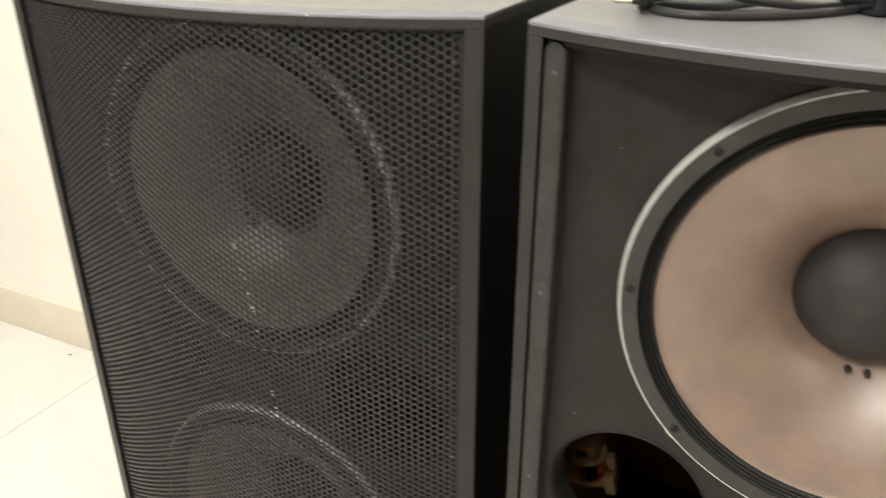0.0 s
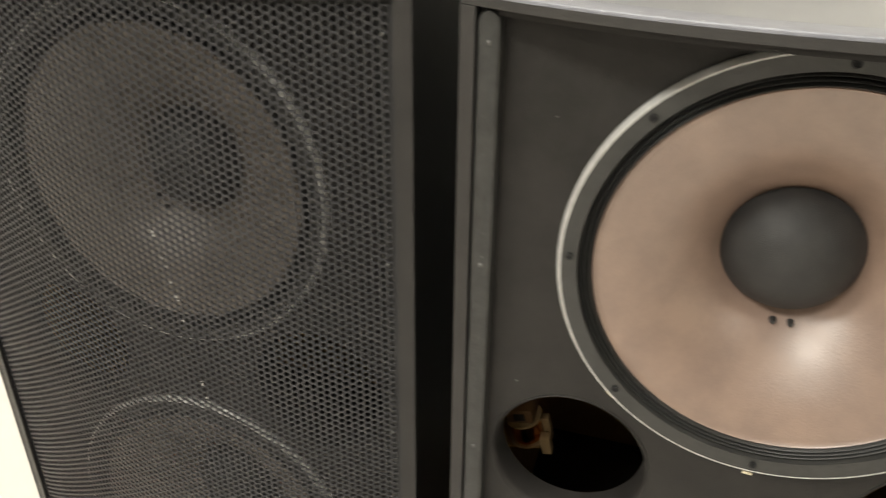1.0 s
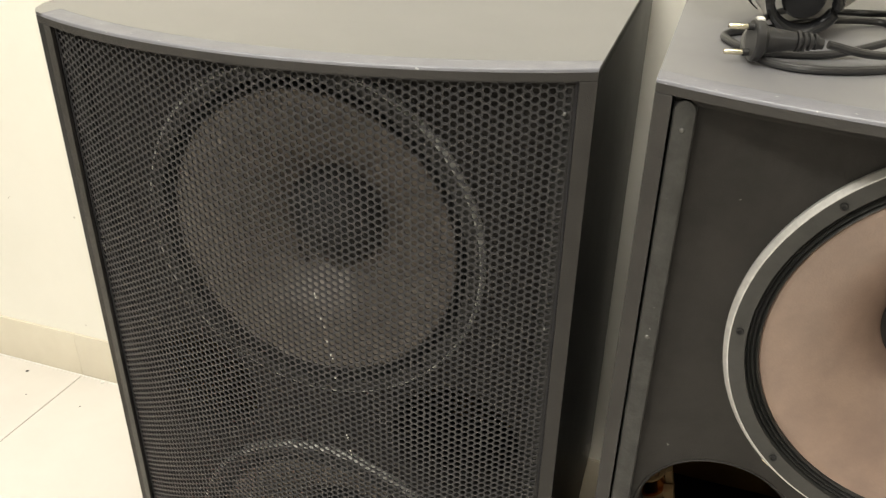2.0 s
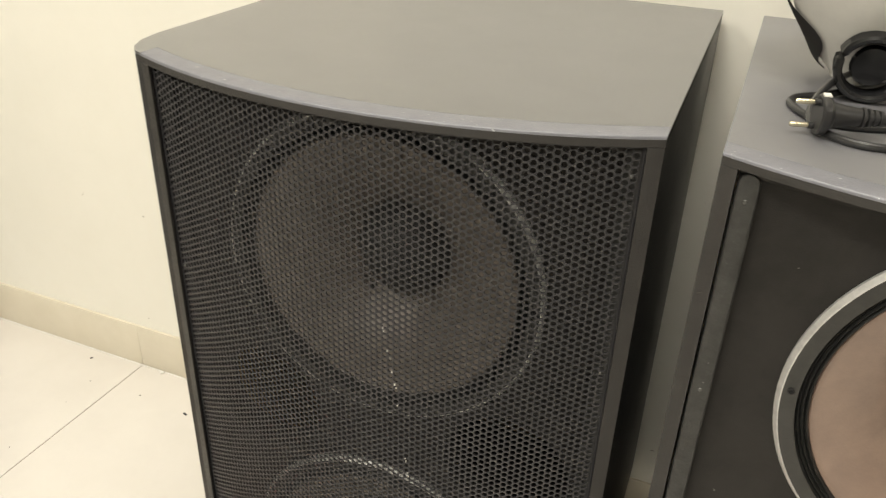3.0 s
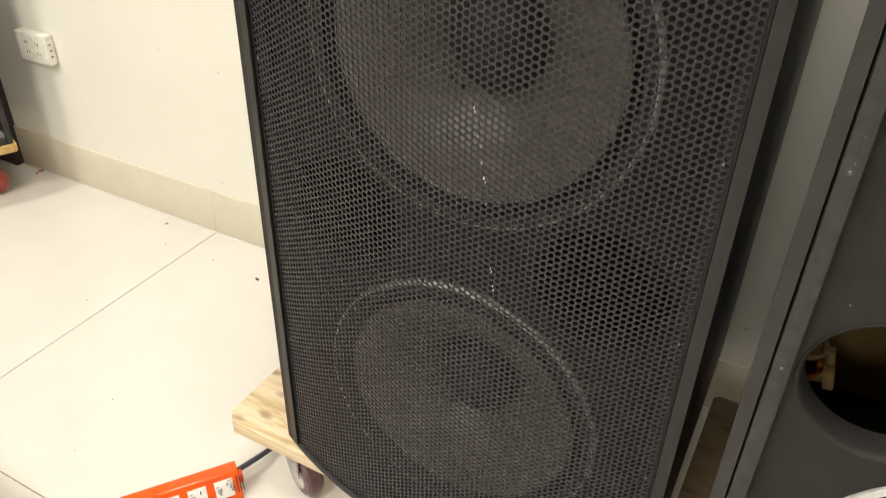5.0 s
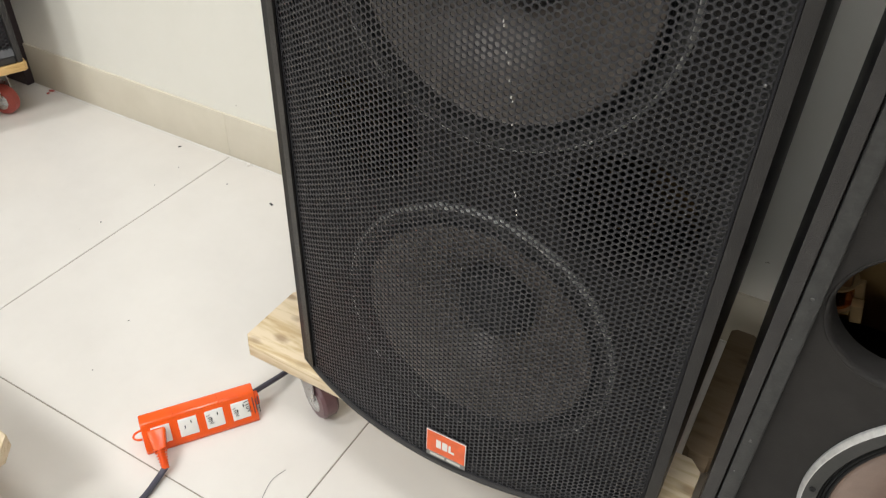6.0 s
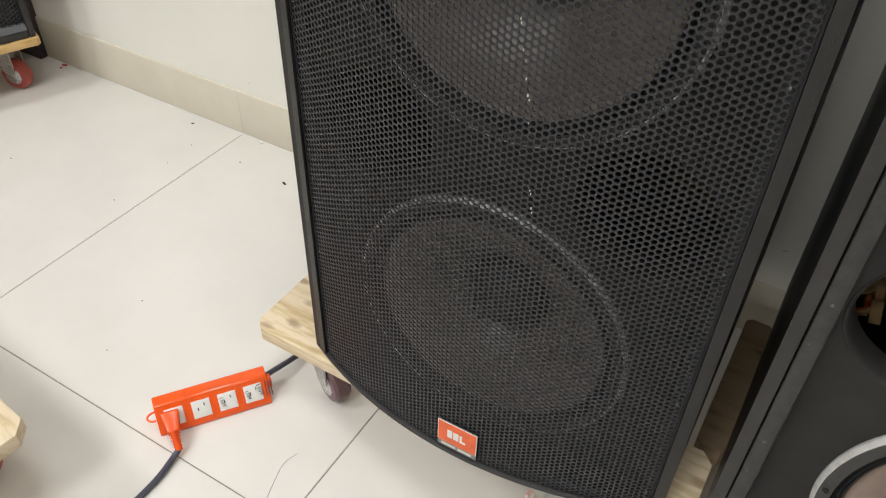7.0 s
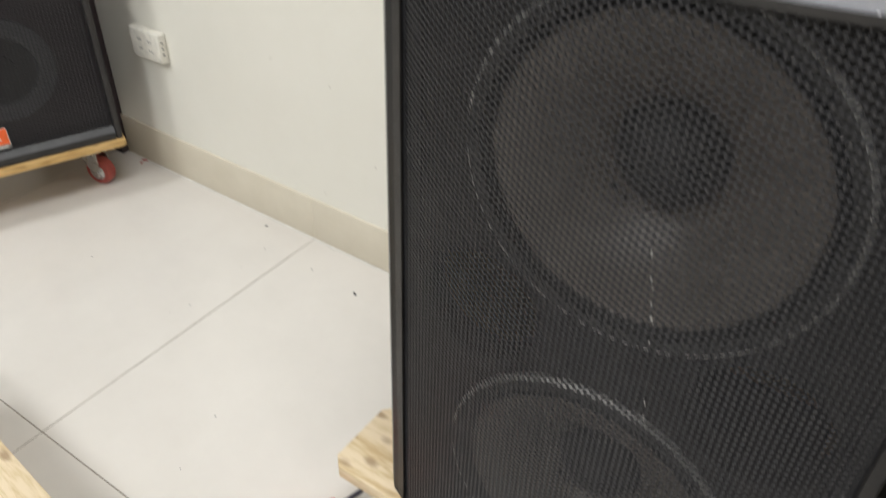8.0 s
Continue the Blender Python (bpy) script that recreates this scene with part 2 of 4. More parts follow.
def smooth_path(pts, n=12):
    """Catmull-Rom through a few guide points."""
    p = [Vector(q) for q in pts]
    p = [p[0] * 2 - p[1]] + p + [p[-1] * 2 - p[-2]]
    out = []
    for i in range(1, len(p) - 2):
        a, b, c, d = p[i - 1:i + 3]
        for k in range(n):
            t = k / n
            out.append(0.5 * ((2 * b) + (c - a) * t + (2 * a - 5 * b + 4 * c - d) * t * t + (3 * b - a - 3 * c + d) * t ** 3))
    return out + [p[-2]]


def bm_sweep(bm, path, r, seg=10):
    rings = []
    up = Vector((0, 0, 1))
    for i, q in enumerate(path):
        d = (path[min(i + 1, len(path) - 1)] - path[max(i - 1, 0)]).normalized()
        s = d.cross(up if abs(d.z) < 0.95 else Vector((1, 0, 0))).normalized()
        u = s.cross(d)
        rr = r(i / (len(path) - 1)) if callable(r) else r
        rings.append([bm.verts.new(q + rr * (math.cos(2 * math.pi * k / seg) * s + math.sin(2 * math.pi * k / seg) * u)) for k in range(seg)])
    for a, b in zip(rings, rings[1:]):
        for i in range(seg):
            bm.faces.new((a[i], a[(i + 1) % seg], b[(i + 1) % seg], b[i]))
    bm.faces.new(rings[0][::-1])
    bm.faces.new(rings[-1])
    return bm


def sweep(path, r, seg=10):
    return bm_sweep(bmesh.new(), path, r, seg)


def finish(bm, name, material, smooth=30):
    me = bpy.data.meshes.new(name)
    bmesh.ops.recalc_face_normals(bm, faces=bm.faces)
    lim = radians(smooth)
    for f in bm.faces:
        f.smooth = smooth > 0
    for e in bm.edges:
        e.smooth = not (len(e.link_faces) == 2 and e.calc_face_angle(0) > lim)
    bm.to_mesh(me)
    bm.free()
    me.materials.append(material)
    return me


def part(name, bm, material, parent, label="", m=None, smooth=30):
    ob = new(name, finish(bm, name, material, smooth))
    ob.parent = parent
    if m is not None:
        ob.matrix_basis = m
    return tagged(ob, label)


def thing(name, label, category, m=None, group="", kind=""):
    ob = new(name)
    ob.empty_display_size = 0.05
    if m is not None:
        ob.matrix_basis = m
    return tagged(ob, label, category, group, kind)


def structure(name, bm, material, label, category, smooth=30):
    return tagged(new(name, finish(bm, name, material, smooth)), label, category, kind="structure")


# ---- the room ----
X0, X1, Y1 = -4.8, 5.4, -7.8
structure("wall_north", box((X0 - 0.12, WALL_Y, 0), (X1 + 0.12, WALL_Y + 0.12, CEIL_Z)), M_WALL, "cream painted plaster wall with small scuffs", "wall")
structure("wall_south", box((X0 - 0.12, Y1 - 0.12, 0), (X1 + 0.12, Y1, CEIL_Z)), M_WALL, "plain cream painted wall", "wall")
structure("wall_west", box((X0 - 0.12, Y1, 0), (X0, WALL_Y, CEIL_Z)), M_WALL, "plain cream painted wall", "wall")
structure("wall_east", box((X1, Y1, 0), (X1 + 0.12, WALL_Y, CEIL_Z)), M_WALL, "plain cream painted wall", "wall")
structure("ceiling", box((X0 - 0.12, Y1 - 0.12, CEIL_Z), (X1 + 0.12, WALL_Y + 0.12, CEIL_Z + 0.1)), M_CEIL, "plain white painted ceiling", "ceiling")
floor = structure("floor", box((X0, Y1, -0.1), (X1, WALL_Y, -0.0012)), M_GROUT, "pale polished floor tiles with thin dark joints", "floor")
skirt = thing("baseboard", "beige ceramic skirting tiles along the wall", "baseboard", kind="structure")
me_sk = finish(box((0.0001, 0, 0), (0.5999, 0.0096, 0.0945), 0.0012), "skirting_tile", M_SKIRT)
for i in range(-8, 9):
    o = new("tile", me_sk)
    o.parent = skirt
    o.location = (i * 0.6, 0, 0.0)

structure("trim", box((X0, -0.0032, -0.001), (X1, -0.0002, 0.0016), 0.0008), M_WHITE, "thin white bead of filler along the skirting", "trim")

for px, py, watts in PANELS:
    lamp = thing("ceiling_light", "square white ceiling light panel", "ceiling light", pose(px, py, CEIL_Z), group="ceiling lights")
    part("frame", box((-0.31, -0.31, -0.03), (0.31, 0.31, -0.001), 0.004), M_WHITE, lamp)
    part("diffuser", box((-0.29, -0.29, -0.034), (0.29, 0.29, -0.0305)), M_LAMP, lamp)
    li = bpy.data.lights.new("panel_light", "AREA")
    li.shape, li.size, li.energy, li.color = "SQUARE", 0.58 * K, watts * K * K, LIGHT
    lo = new("panel_light", li)
    lo.matrix_basis = pose(px, py, CEIL_Z - 0.04)

# ---- loudspeaker cabinets ----
W, D, H, SAG, T = 0.421, 0.433, 0.673, 0.0477, 0.0125
LIP = 0.0078
RAD = (W * W / 4 + SAG * SAG) / (2 * SAG)


def arc(x):
    """Bowed front: how far forward (minus y) it stands at x."""
    return -(math.sqrt(max(RAD * RAD - x * x, 0)) - (RAD - SAG))


SWELL = [(0.032, 0.060), (0.028, 0.034), (0.019, 0.015), (0.009, 0.004)]


def bow_outline(swell=False, half=W / 2, back=D, n=28):
    """Plan of the top; with swell the left side rounds out past the front frame."""
    xs = [-half + 2 * half * i / n for i in range(n + 1)]
    left = [(-half - 0.032, back)] + [(-half - dx, dy) for dx, dy in SWELL] if swell else [(-half, back)]
    return [(x, arc(x)) for x in xs] + [(half, back)] + left


BAND = 0.0205


def top_mesh(swell):
    """Flat top skin behind the front band."""
    xs = [-W / 2 + W * i / 28 for i in range(29)]
    side = [(-W / 2 - 0.032, D)] + [(-W / 2 - dx, dy) for dx, dy in SWELL] + [(-W / 2 - 0.0003, 0.0003)] if swell else [(-W / 2, D)]
    return prism([(x, arc(x) + BAND) for x in xs] + [(W / 2, D)] + side, H - 0.0024, H)


def band_mesh():
    """Front strip of the top, its fore edge softly rounded."""
    xs = [-W / 2 + W * i / 28 for i in range(29)]
    bm = bmesh.new()
    rows = [[bm.verts.new((x, arc(x) + dy, z)) for x in xs] for dy, z in ((0.0, H - 0.0024), (0.0, H - 0.0009), (0.0004, H - 0.0002), (0.0011, H), (BAND - 0.0002, H), (BAND - 0.0002, H - 0.0024))]
    for a, b in zip(rows, rows[1:]):
        for i in range(28):
            bm.faces.new((a[i], a[i + 1], b[i + 1], b[i]))
    bm.faces.new([r[0] for r in rows])
    bm.faces.new([r[-1] for r in rows])
    return bm


def baffle_mesh(holes, half, z0, z1, y0, y1):
    bm = bmesh.new()

    def loop(pts):
        vs = [bm.verts.new((x, y0, z)) for x, z in pts]
        for a, b in zip(vs, vs[1:] + vs[:1]):
            bm.edges.new((a, b))
    loop([(-half, z0), (half, z0), (half, z1), (-half, z1)])
    for cx, cz, r in holes:
        loop([(cx + r * math.cos(2 * math.pi * i / 56), cz + r * math.sin(2 * math.pi * i / 56)) for i in range(56)])
    bmesh.ops.triangle_fill(bm, edges=list(bm.edges), use_beauty=True, use_dissolve=False)
    g = bmesh.ops.extrude_face_region(bm, geom=list(bm.faces))
    for v in g["geom"]:
        if isinstance(v, bmesh.types.BMVert):
            v.co.y = y1
    return bm


def batten_mesh(xa, xb, y0, y1, z0, z1):
    """Upright strip with rounded ends and a few nicks along its front edges."""
    r, cx = (xb - xa) / 2, (xa + xb) / 2
    ends = [(cx + r * math.cos(a), z1 - r + r * math.sin(a)) for a in [math.pi * i / 10 for i in range(11)]]
    ends += [(cx - r, z1 - r - (z1 - z0 - 2 * r) * i / 40) for i in range(1, 40)]
    ends += [(cx + r * math.cos(a), z0 + r + r * math.sin(a)) for a in [math.pi * (1 + i / 10) for i in range(11)]]
    ends += [(cx + r, z0 + r + (z1 - z0 - 2 * r) * i / 40) for i in range(1, 40)]
    bm = bmesh.new()
    rings = []
    for y, ins in ((y1, 0.0), (y0 + 0.0016, 0.0), (y0 + 0.0004, 0.0007), (y0, 0.0016)):
        ring = []
        for x, z in ends:
            n = 0.0007 * max(0.0, noise.noise(Vector((x * 90, y1, z * 70)))) if ins else 0.0
            ring.append(bm.verts.new((cx + (x - cx) * (1 - (ins + n) / r), y, z)))
        rings.append(ring)
    for a, b in zip(rings, rings[1:]):
        for i in range(len(a)):
            bm.faces.new((a[i], a[(i + 1) % len(a)], b[(i + 1) % len(a)], b[i]))
    bm.faces.new(rings[-1])
    return bm


TURN_FRONT = Matrix.Rotation(radians(90), 4, "X")  # lathe axis z -> minus y


def woofer(parent, cx, cz, cone_mat, by, k=0.925, rim=0.0036, spin=0):
    """Woofer, front flange on the baffle plane y = by; lathe heights run towards the viewer. k scales the drawing of a 12 inch driver."""
    m = Matrix.Translation((cx, by, cz)) @ TURN_FRONT
    kk = Matrix.Scale(k, 4)
    w = part("woofer", lathe([(0.1405, -0.012), (0.1525, -0.012), (0.1519, -0.001), (0.1519, 0.0002), (0.1518, 0.0074), (0.1410, 0.0068), (0.1400, 0.001)], 96, kk, close=True), M_RING, parent, "woofer with ribbed surround", m)
    part("rim", lathe([(0.1520, 0.0002), (0.1519 + rim, 0.0002), (0.1519 + rim, 0.0032), (0.1526, 0.0076), (0.1520, 0.0076)], 96, kk, close=True), M_ALU, w, "bright aluminium rim")
    prof = [(0.1410, 0.001)]
    for q in range(3):
        r0 = 0.1400 - q * 0.0031
        prof += [(r0, 0.0004), (r0 - 0.0008, 0.0030), (r0 - 0.0016, 0.0038), (r0 - 0.0023, 0.0028), (r0 - 0.0031, 0.0002)]
    part("surround", lathe(prof, 96, kk), M_RUBBER, w, "black accordion surround", smooth=60)
    cone = []
    for i in range(25):
        u = i / 24
        r = 0.1295 + (0.044 - 0.1295) * u
        h = 0.0006 - 0.060 * (u * 0.42 + 0.58 * u ** 2.6)
        cone.append((r, h))
    part("cone", lathe([(0.1310, 0.0006), (0.1303, 0.0016)] + cone + [(0.03, -0.0585)], 96, kk), cone_mat, w, "pressed paper cone", smooth=60)
    cap = [(0.0464 * math.sin(a) / math.sin(1.15), -0.0505 + 0.031 * (math.cos(a) - math.cos(1.15)) / (1 - math.cos(1.15))) for a in [1.15 * (1 - i / 12) for i in range(13)]]
    part("dust_cap", lathe([(0.0474, -0.0525)] + cap[:-1] + [(0, cap[-1][1])], 64, kk), M_CAP, w, "domed black dust cap", smooth=60)
    part("basket", lathe([(0.138, -0.012), (0.132, -0.035), (0.075, -0.085), (0.07, -0.10), (0.072, -0.13), (0, -0.13)], 40, kk), M_RING, w)
    for s in (-1, 1):
        mm = kk @ Matrix.Rotation(radians(spin), 4, "Z") @ Matrix.Translation((s * 0.0060 + 0.0035, -0.0530, -0.0420))
        part("solder_dot", lathe([(0, 0.003), (0.0014, 0.0026), (0.0022, 0.0008), (0.0026, -0.003)], 12, mm), M_CAP, w)
    for q in range(8):
        a = radians(45 * q)
        part("bolt", lathe([(0.0027, -0.002), (0.0027, 0.0086), (0.0018, 0.0090), (0.0012, 0.0080), (0, 0.0080)], 10, kk @ Matrix.Translation((0.1462 * math.cos(a), 0.1462 * math.sin(a), 0))), M_DARK, w)
    return w


def cabinet(name, label, m, cone_mat, swell=False, group="loudspeakers"):
    s = thing(name, label, "loudspeaker", m, group=group)
    by = 0.0085
    by_in = by + 0.0175
    part("top_panel", top_mesh(swell), M_TOP if swell else M_TOP_LIT, s, "satin black top")
    part("top_band", band_mesh(), M_BAND, s, "rough blue-grey band along the front of the top", smooth=50)
    part("top_edge", prism(bow_outline(swell), H - LIP, H - 0.0025), M_CAB, s)
    part("bottom_panel", prism(bow_outline(swell), 0, 0.0042, 0.0016, 2, (0, 1)), M_CAB, s)
    hb = W / 2 - T + 0.001
    xs = [-hb + 2 * hb * i / 28 for i in range(29)]
    part("top_board", prism([(x, arc(x) + 0.0075) for x in xs] + [(hb, D - T), (-hb, D - T)], H - T, H - LIP - 0.0002), M_BAFFLE, s)
    part("bottom_board", prism([(x, arc(x) + 0.0075) for x in xs] + [(hb, D - T), (-hb, D - T)], 0.0043, T), M_BAFFLE, s)
    for sx in (-1, 1):
        xa, xb = sorted((sx * W / 2, sx * (W / 2 - T + 0.002)))
        out = [(xa, arc(xa)), (xb, arc(xb)), (xb, D), (xa, D)]
        if swell and sx < 0:
            out = [(xa, arc(xa)), (xb, arc(xb)), (xb, D), (xa - 0.032, D)] + [(xa - dx, dy) for dx, dy in SWELL]
        out[0], out[1] = (xa, arc(xa) + 0.0032), (xb, arc(xb) + 0.0032)
        part("side_panel", prism(out, 0.0044, H - LIP - 0.0002), M_SIDE, s, "glossy black side with the shade of the gap in its colour")
        part("front_edge", prism([(xa, arc(xa)), (xb, arc(xb)), (xb, arc(xb) + 0.003), (xa, arc(xa) + 0.003)], 0.0044, H - LIP - 0.0002, 0.0006, 1), M_CAB, s)
        lx = sx * (W / 2 - T + 0.0005)
        part("lining", box((min(lx, lx - sx * 0.002), by_in, T + 0.002), (max(lx, lx - sx * 0.002), D - T - 0.002, H - T - 0.002)), M_PLY, s)
    part("back_panel", box((-W / 2 + T, D - T, T), (W / 2 - T, D - 0.001, H - T)), M_PLY, s)
    half = W / 2 - T + 0.001
    woof = [(0.0, H - 0.159), (0.0, 0.159)]
    ports = [(-0.1230, H / 2 + 0.0030), (0.1230, H / 2 + 0.0030)]
    holes = [(x, z, 0.1302) for x, z in woof] + [(x, z, 0.0595) for x, z in ports]
    part("baffle", baffle_mesh(holes, half, T + 0.0004, H - T - 0.0004, by, by + 0.016), M_BAFFLE, s)
    for x, z in ports:
        part("port", lathe([(0.0594, -0.004), (0.0594, 0.0004), (0.0588, 0.0008), (0.0578, 0.0003), (0.0562, -0.0018), (0.0553, -0.0050), (0.0549, -0.010), (0.0548, -0.026), (0.0563, -0.026), (0.0563, -0.012)], 64, Matrix.Translation((x, by, z)) @ TURN_FRONT, close=True), M_BAFFLE, s, "round bass port with a worn lip", smooth=50)
    for sx in (-1, 1):
        xa, xb = sorted((sx * (W / 2 - 0.0120), sx * (W / 2 - 0.0255)))
        bt = part("batten", batten_mesh(xa, xb, 0.0012 if swell else -0.0045, by, T + 0.004, H - LIP - 0.0022), M_BATTEN, s, "worn black grille batten")
        for z in (0.035, 0.19, 0.345, 0.50, H - 0.028):
            part("screw", lathe([(0, 0.0008), (0.0010, 0.0007), (0.0016, 0.0001), (0.0016, -0.002)], 10, Matrix.Translation(((xa + xb) / 2, 0.0012 if swell else -0.0045, z)) @ TURN_FRONT), M_SCREW, bt)
    for z0, z1 in ((T + 0.0004, T + 0.008),):
        xs = [-half + 2 * half * i / 28 for i in range(29)]
        part("rebate_strip", prism([(x, arc(x) + 0.006) for x in xs] + [(x, min(arc(x) + 0.018, by)) for x in xs[::-1]], z0, z1), M_BATTEN, s)
    for x, z in woof:
        woofer(s, x, z, cone_mat, by, rim=0.0036, spin=-42 if swell else 0)
    return s


def hex_grille(half, z0, z1, inset, pitch=0.0056, hole=0.0043, thick=0.0014, front=arc):
    """Perforated sheet: honeycomb cells in upright columns, each with a round punched hole, bent to the bowed front."""
    dx = pitch * math.sqrt(3) / 2
    vs, fs = [], []
    cols = int((2 * half - 0.2 * pitch) / dx)
    ang = [radians(30 * k) for k in range(12)]
    cell = [pitch / math.sqrt(3) if k % 2 == 0 else pitch / 2 for k in range(12)]
    for col in range(cols):
        x = -cols * dx / 2 + (col + 0.5) * dx
        z = z0 + pitch * (1.0 if col % 2 else 0.5)
        while z < z1 - pitch * 0.4:
            b = len(vs)
            for ring, dy in ((cell, 0.0), ([hole / 2] * 12, 0.0002), ([hole / 2] * 12, thick)):
                for a, rad in zip(ang, ring):
                    xx, zz = x + rad * math.cos(a), min(max(z + rad * math.sin(a), z0), z1)
                    vs.append((xx, front(xx) + inset + dy, zz))
            for k in range(12):
                n = (k + 1) % 12
                for q in (0, 12):
                    fs.append((b + q + k, b + q + n, b + q + 12 + n, b + q + 12 + k))
            z += pitch
    me = bpy.data.meshes.new("grille")
    me.from_pydata(vs, [], fs)
    me.materials.append(M_GRILLE)
    return me


def strip_frame(half, z0, z1, inset, wide=0.005):
    """Solid margin of the perforated sheet."""
    bm = bmesh.new()
    n = 28
    xs = [-half + 2 * half * i / n for i in range(n + 1)]
    for za, zb in ((z0, z0 + wide), (z1 - wide, z1)):
        rows = [[bm.verts.new((x, arc(x) + inset + dy, z)) for x in xs] for z, dy in ((za, 0), (zb, 0), (zb, 0.0012), (za, 0.0012))]
        for a, b in zip(rows, rows[1:] + rows[:1]):
            for i in range(n):
                bm.faces.new((a[i], a[i + 1], b[i + 1], b[i]))
    for sx in (-1, 1):
        xa, xb = sorted((sx * half, sx * (half - wide)))
        rows = [[bm.verts.new((x, arc(x) + inset + dy, z)) for z in (z0 + wide, z1 - wide)] for x, dy in ((xa, 0), (xb, 0), (xb, 0.0012), (xa, 0.0012))]
        for a, b in zip(rows, rows[1:] + rows[:1]):
            bm.faces.new((a[0], a[1], b[1], b[0]))
    return bm


def badge(parent, m, w=0.050, h=0.044):
    """Orange maker's plate: plain shapes for the mark, bars for the small line."""
    b = part("badge", box((-w / 2, -0.0012, -h / 2), (w / 2, 0.0, h / 2), 0.0003, 1), M_PLATE, parent, "orange maker's plate with a grey foot", m)
    part("border", box((-w / 2 + 0.0001, -0.0016, -h / 2 + 0.0082), (w / 2 - 0.0001, -0.0012, h / 2 - 0.0001)), M_WHITE, b)
    part("plate", box((-w / 2 + 0.0009, -0.0020, -h / 2 + 0.0090), (w / 2 - 0.0009, -0.0016, h / 2 - 0.0009)), M_BADGE, b)
    for x0, z0, ww, hh in ((-0.012, -0.002, 0.0062, 0.013), (-0.0045, -0.002, 0.0068, 0.0125), (0.0038, -0.0022, 0.0028, 0.0122), (0.0066, -0.0022, 0.0044, 0.0034)):
        part("mark", box((x0 * w / 0.05, -0.0023, z0 * h / 0.044), ((x0 + ww) * w / 0.05, -0.00205, (z0 + hh) * h / 0.044)), M_WHITE, b)
    for x0, x1 in ((-0.020, -0.0015), (0.0015, 0.019)):
        part("bar", box((x0 * w / 0.05, -0.0015, -h / 2 + 0.0024), (x1 * w / 0.05, -0.00125, -h / 2 + 0.0058)), M_GREYSHEET, b)
    return b


Z1, Z2 = 0.1333, 0.1358
S1 = pose(0.7637, -0.4503, Z1, 0, 0, 0.855)
S2 = pose(1.2205, -0.4651, Z2, 0, 0, -0.03)
sp1 = cabinet("loudspeaker", "black twin-woofer loudspeaker with perforated steel grille on a dolly", S1, M_CONE_GREY, True)
g = new("grille", hex_grille(W / 2 - T + 0.0006, 0.0055, H - LIP - 0.0005, 0.004))
g.parent = sp1
tagged(g, "black honeycomb perforated steel grille", kind="stuff")
part("grille_edge", strip_frame(W / 2 - T + 0.0012, 0.0046, H - LIP - 0.0002, 0.0039, 0.0018), M_GRILLE, sp1)
badge(sp1, pose(0.002, arc(0.002) + 0.0025, 0.0315, 0, 0, 0), 0.046, 0.042)
CLIPS = [(-0.0985, 0.4095, 40), (-0.0012, 0.3668, 3)]
sp2 = cabinet("loudspeaker", "black twin-woofer loudspeaker with its grille taken off", S2, M_CONE)


for sx in (-1, 1):
    for z in (0.032, 0.17, 0.325, 0.48, H - 0.030):
        x = sx * (W / 2 - T - 0.0055)
        part("grille_screw", lathe([(0, 0.0009), (0.0009, 0.0007), (0.0014, 0.0001), (0.0014, -0.001)], 10, Matrix.Translation((x, arc(x) + 0.004, z)) @ TURN_FRONT), M_SCREW, sp1)
for cx, cz, turn in CLIPS:
    part("clip", box((-0.0034, -0.0018, -0.0013), (0.0034, 0.0, 0.0013), 0.0005), M_BRASS, sp2, "small bright clamp at the woofer's edge", Matrix.Translation((cx, 0.0078, cz)) @ Matrix.Rotation(radians(turn), 4, "Y"))

# a broken run of white specks down the grille
random.seed(11)
fleck_run = bmesh.new()
for z in (0.499, 0.496, 0.478, 0.471, 0.458, 0.446, 0.443, 0.425, 0.369, 0.366, 0.353, 0.349):
    x = 0.028 + (0.499 - z) * 0.20 if z > 0.446 else 0.0386 + (0.446 - z) * 0.12
    x += random.uniform(-0.0008, 0.0008)
    w, h = random.uniform(0.00025, 0.0005), random.uniform(0.0005, 0.0011)
    bm_box(fleck_run, (x - w, arc(x) + 0.0034, z - h), (x + w, arc(x) + 0.0042, z + h), 0.0001, 1)
tagged(part("speck_run", fleck_run, M_GREYSHEET, sp1, "broken run of small white specks"), "broken run of small white specks", kind="stuff")

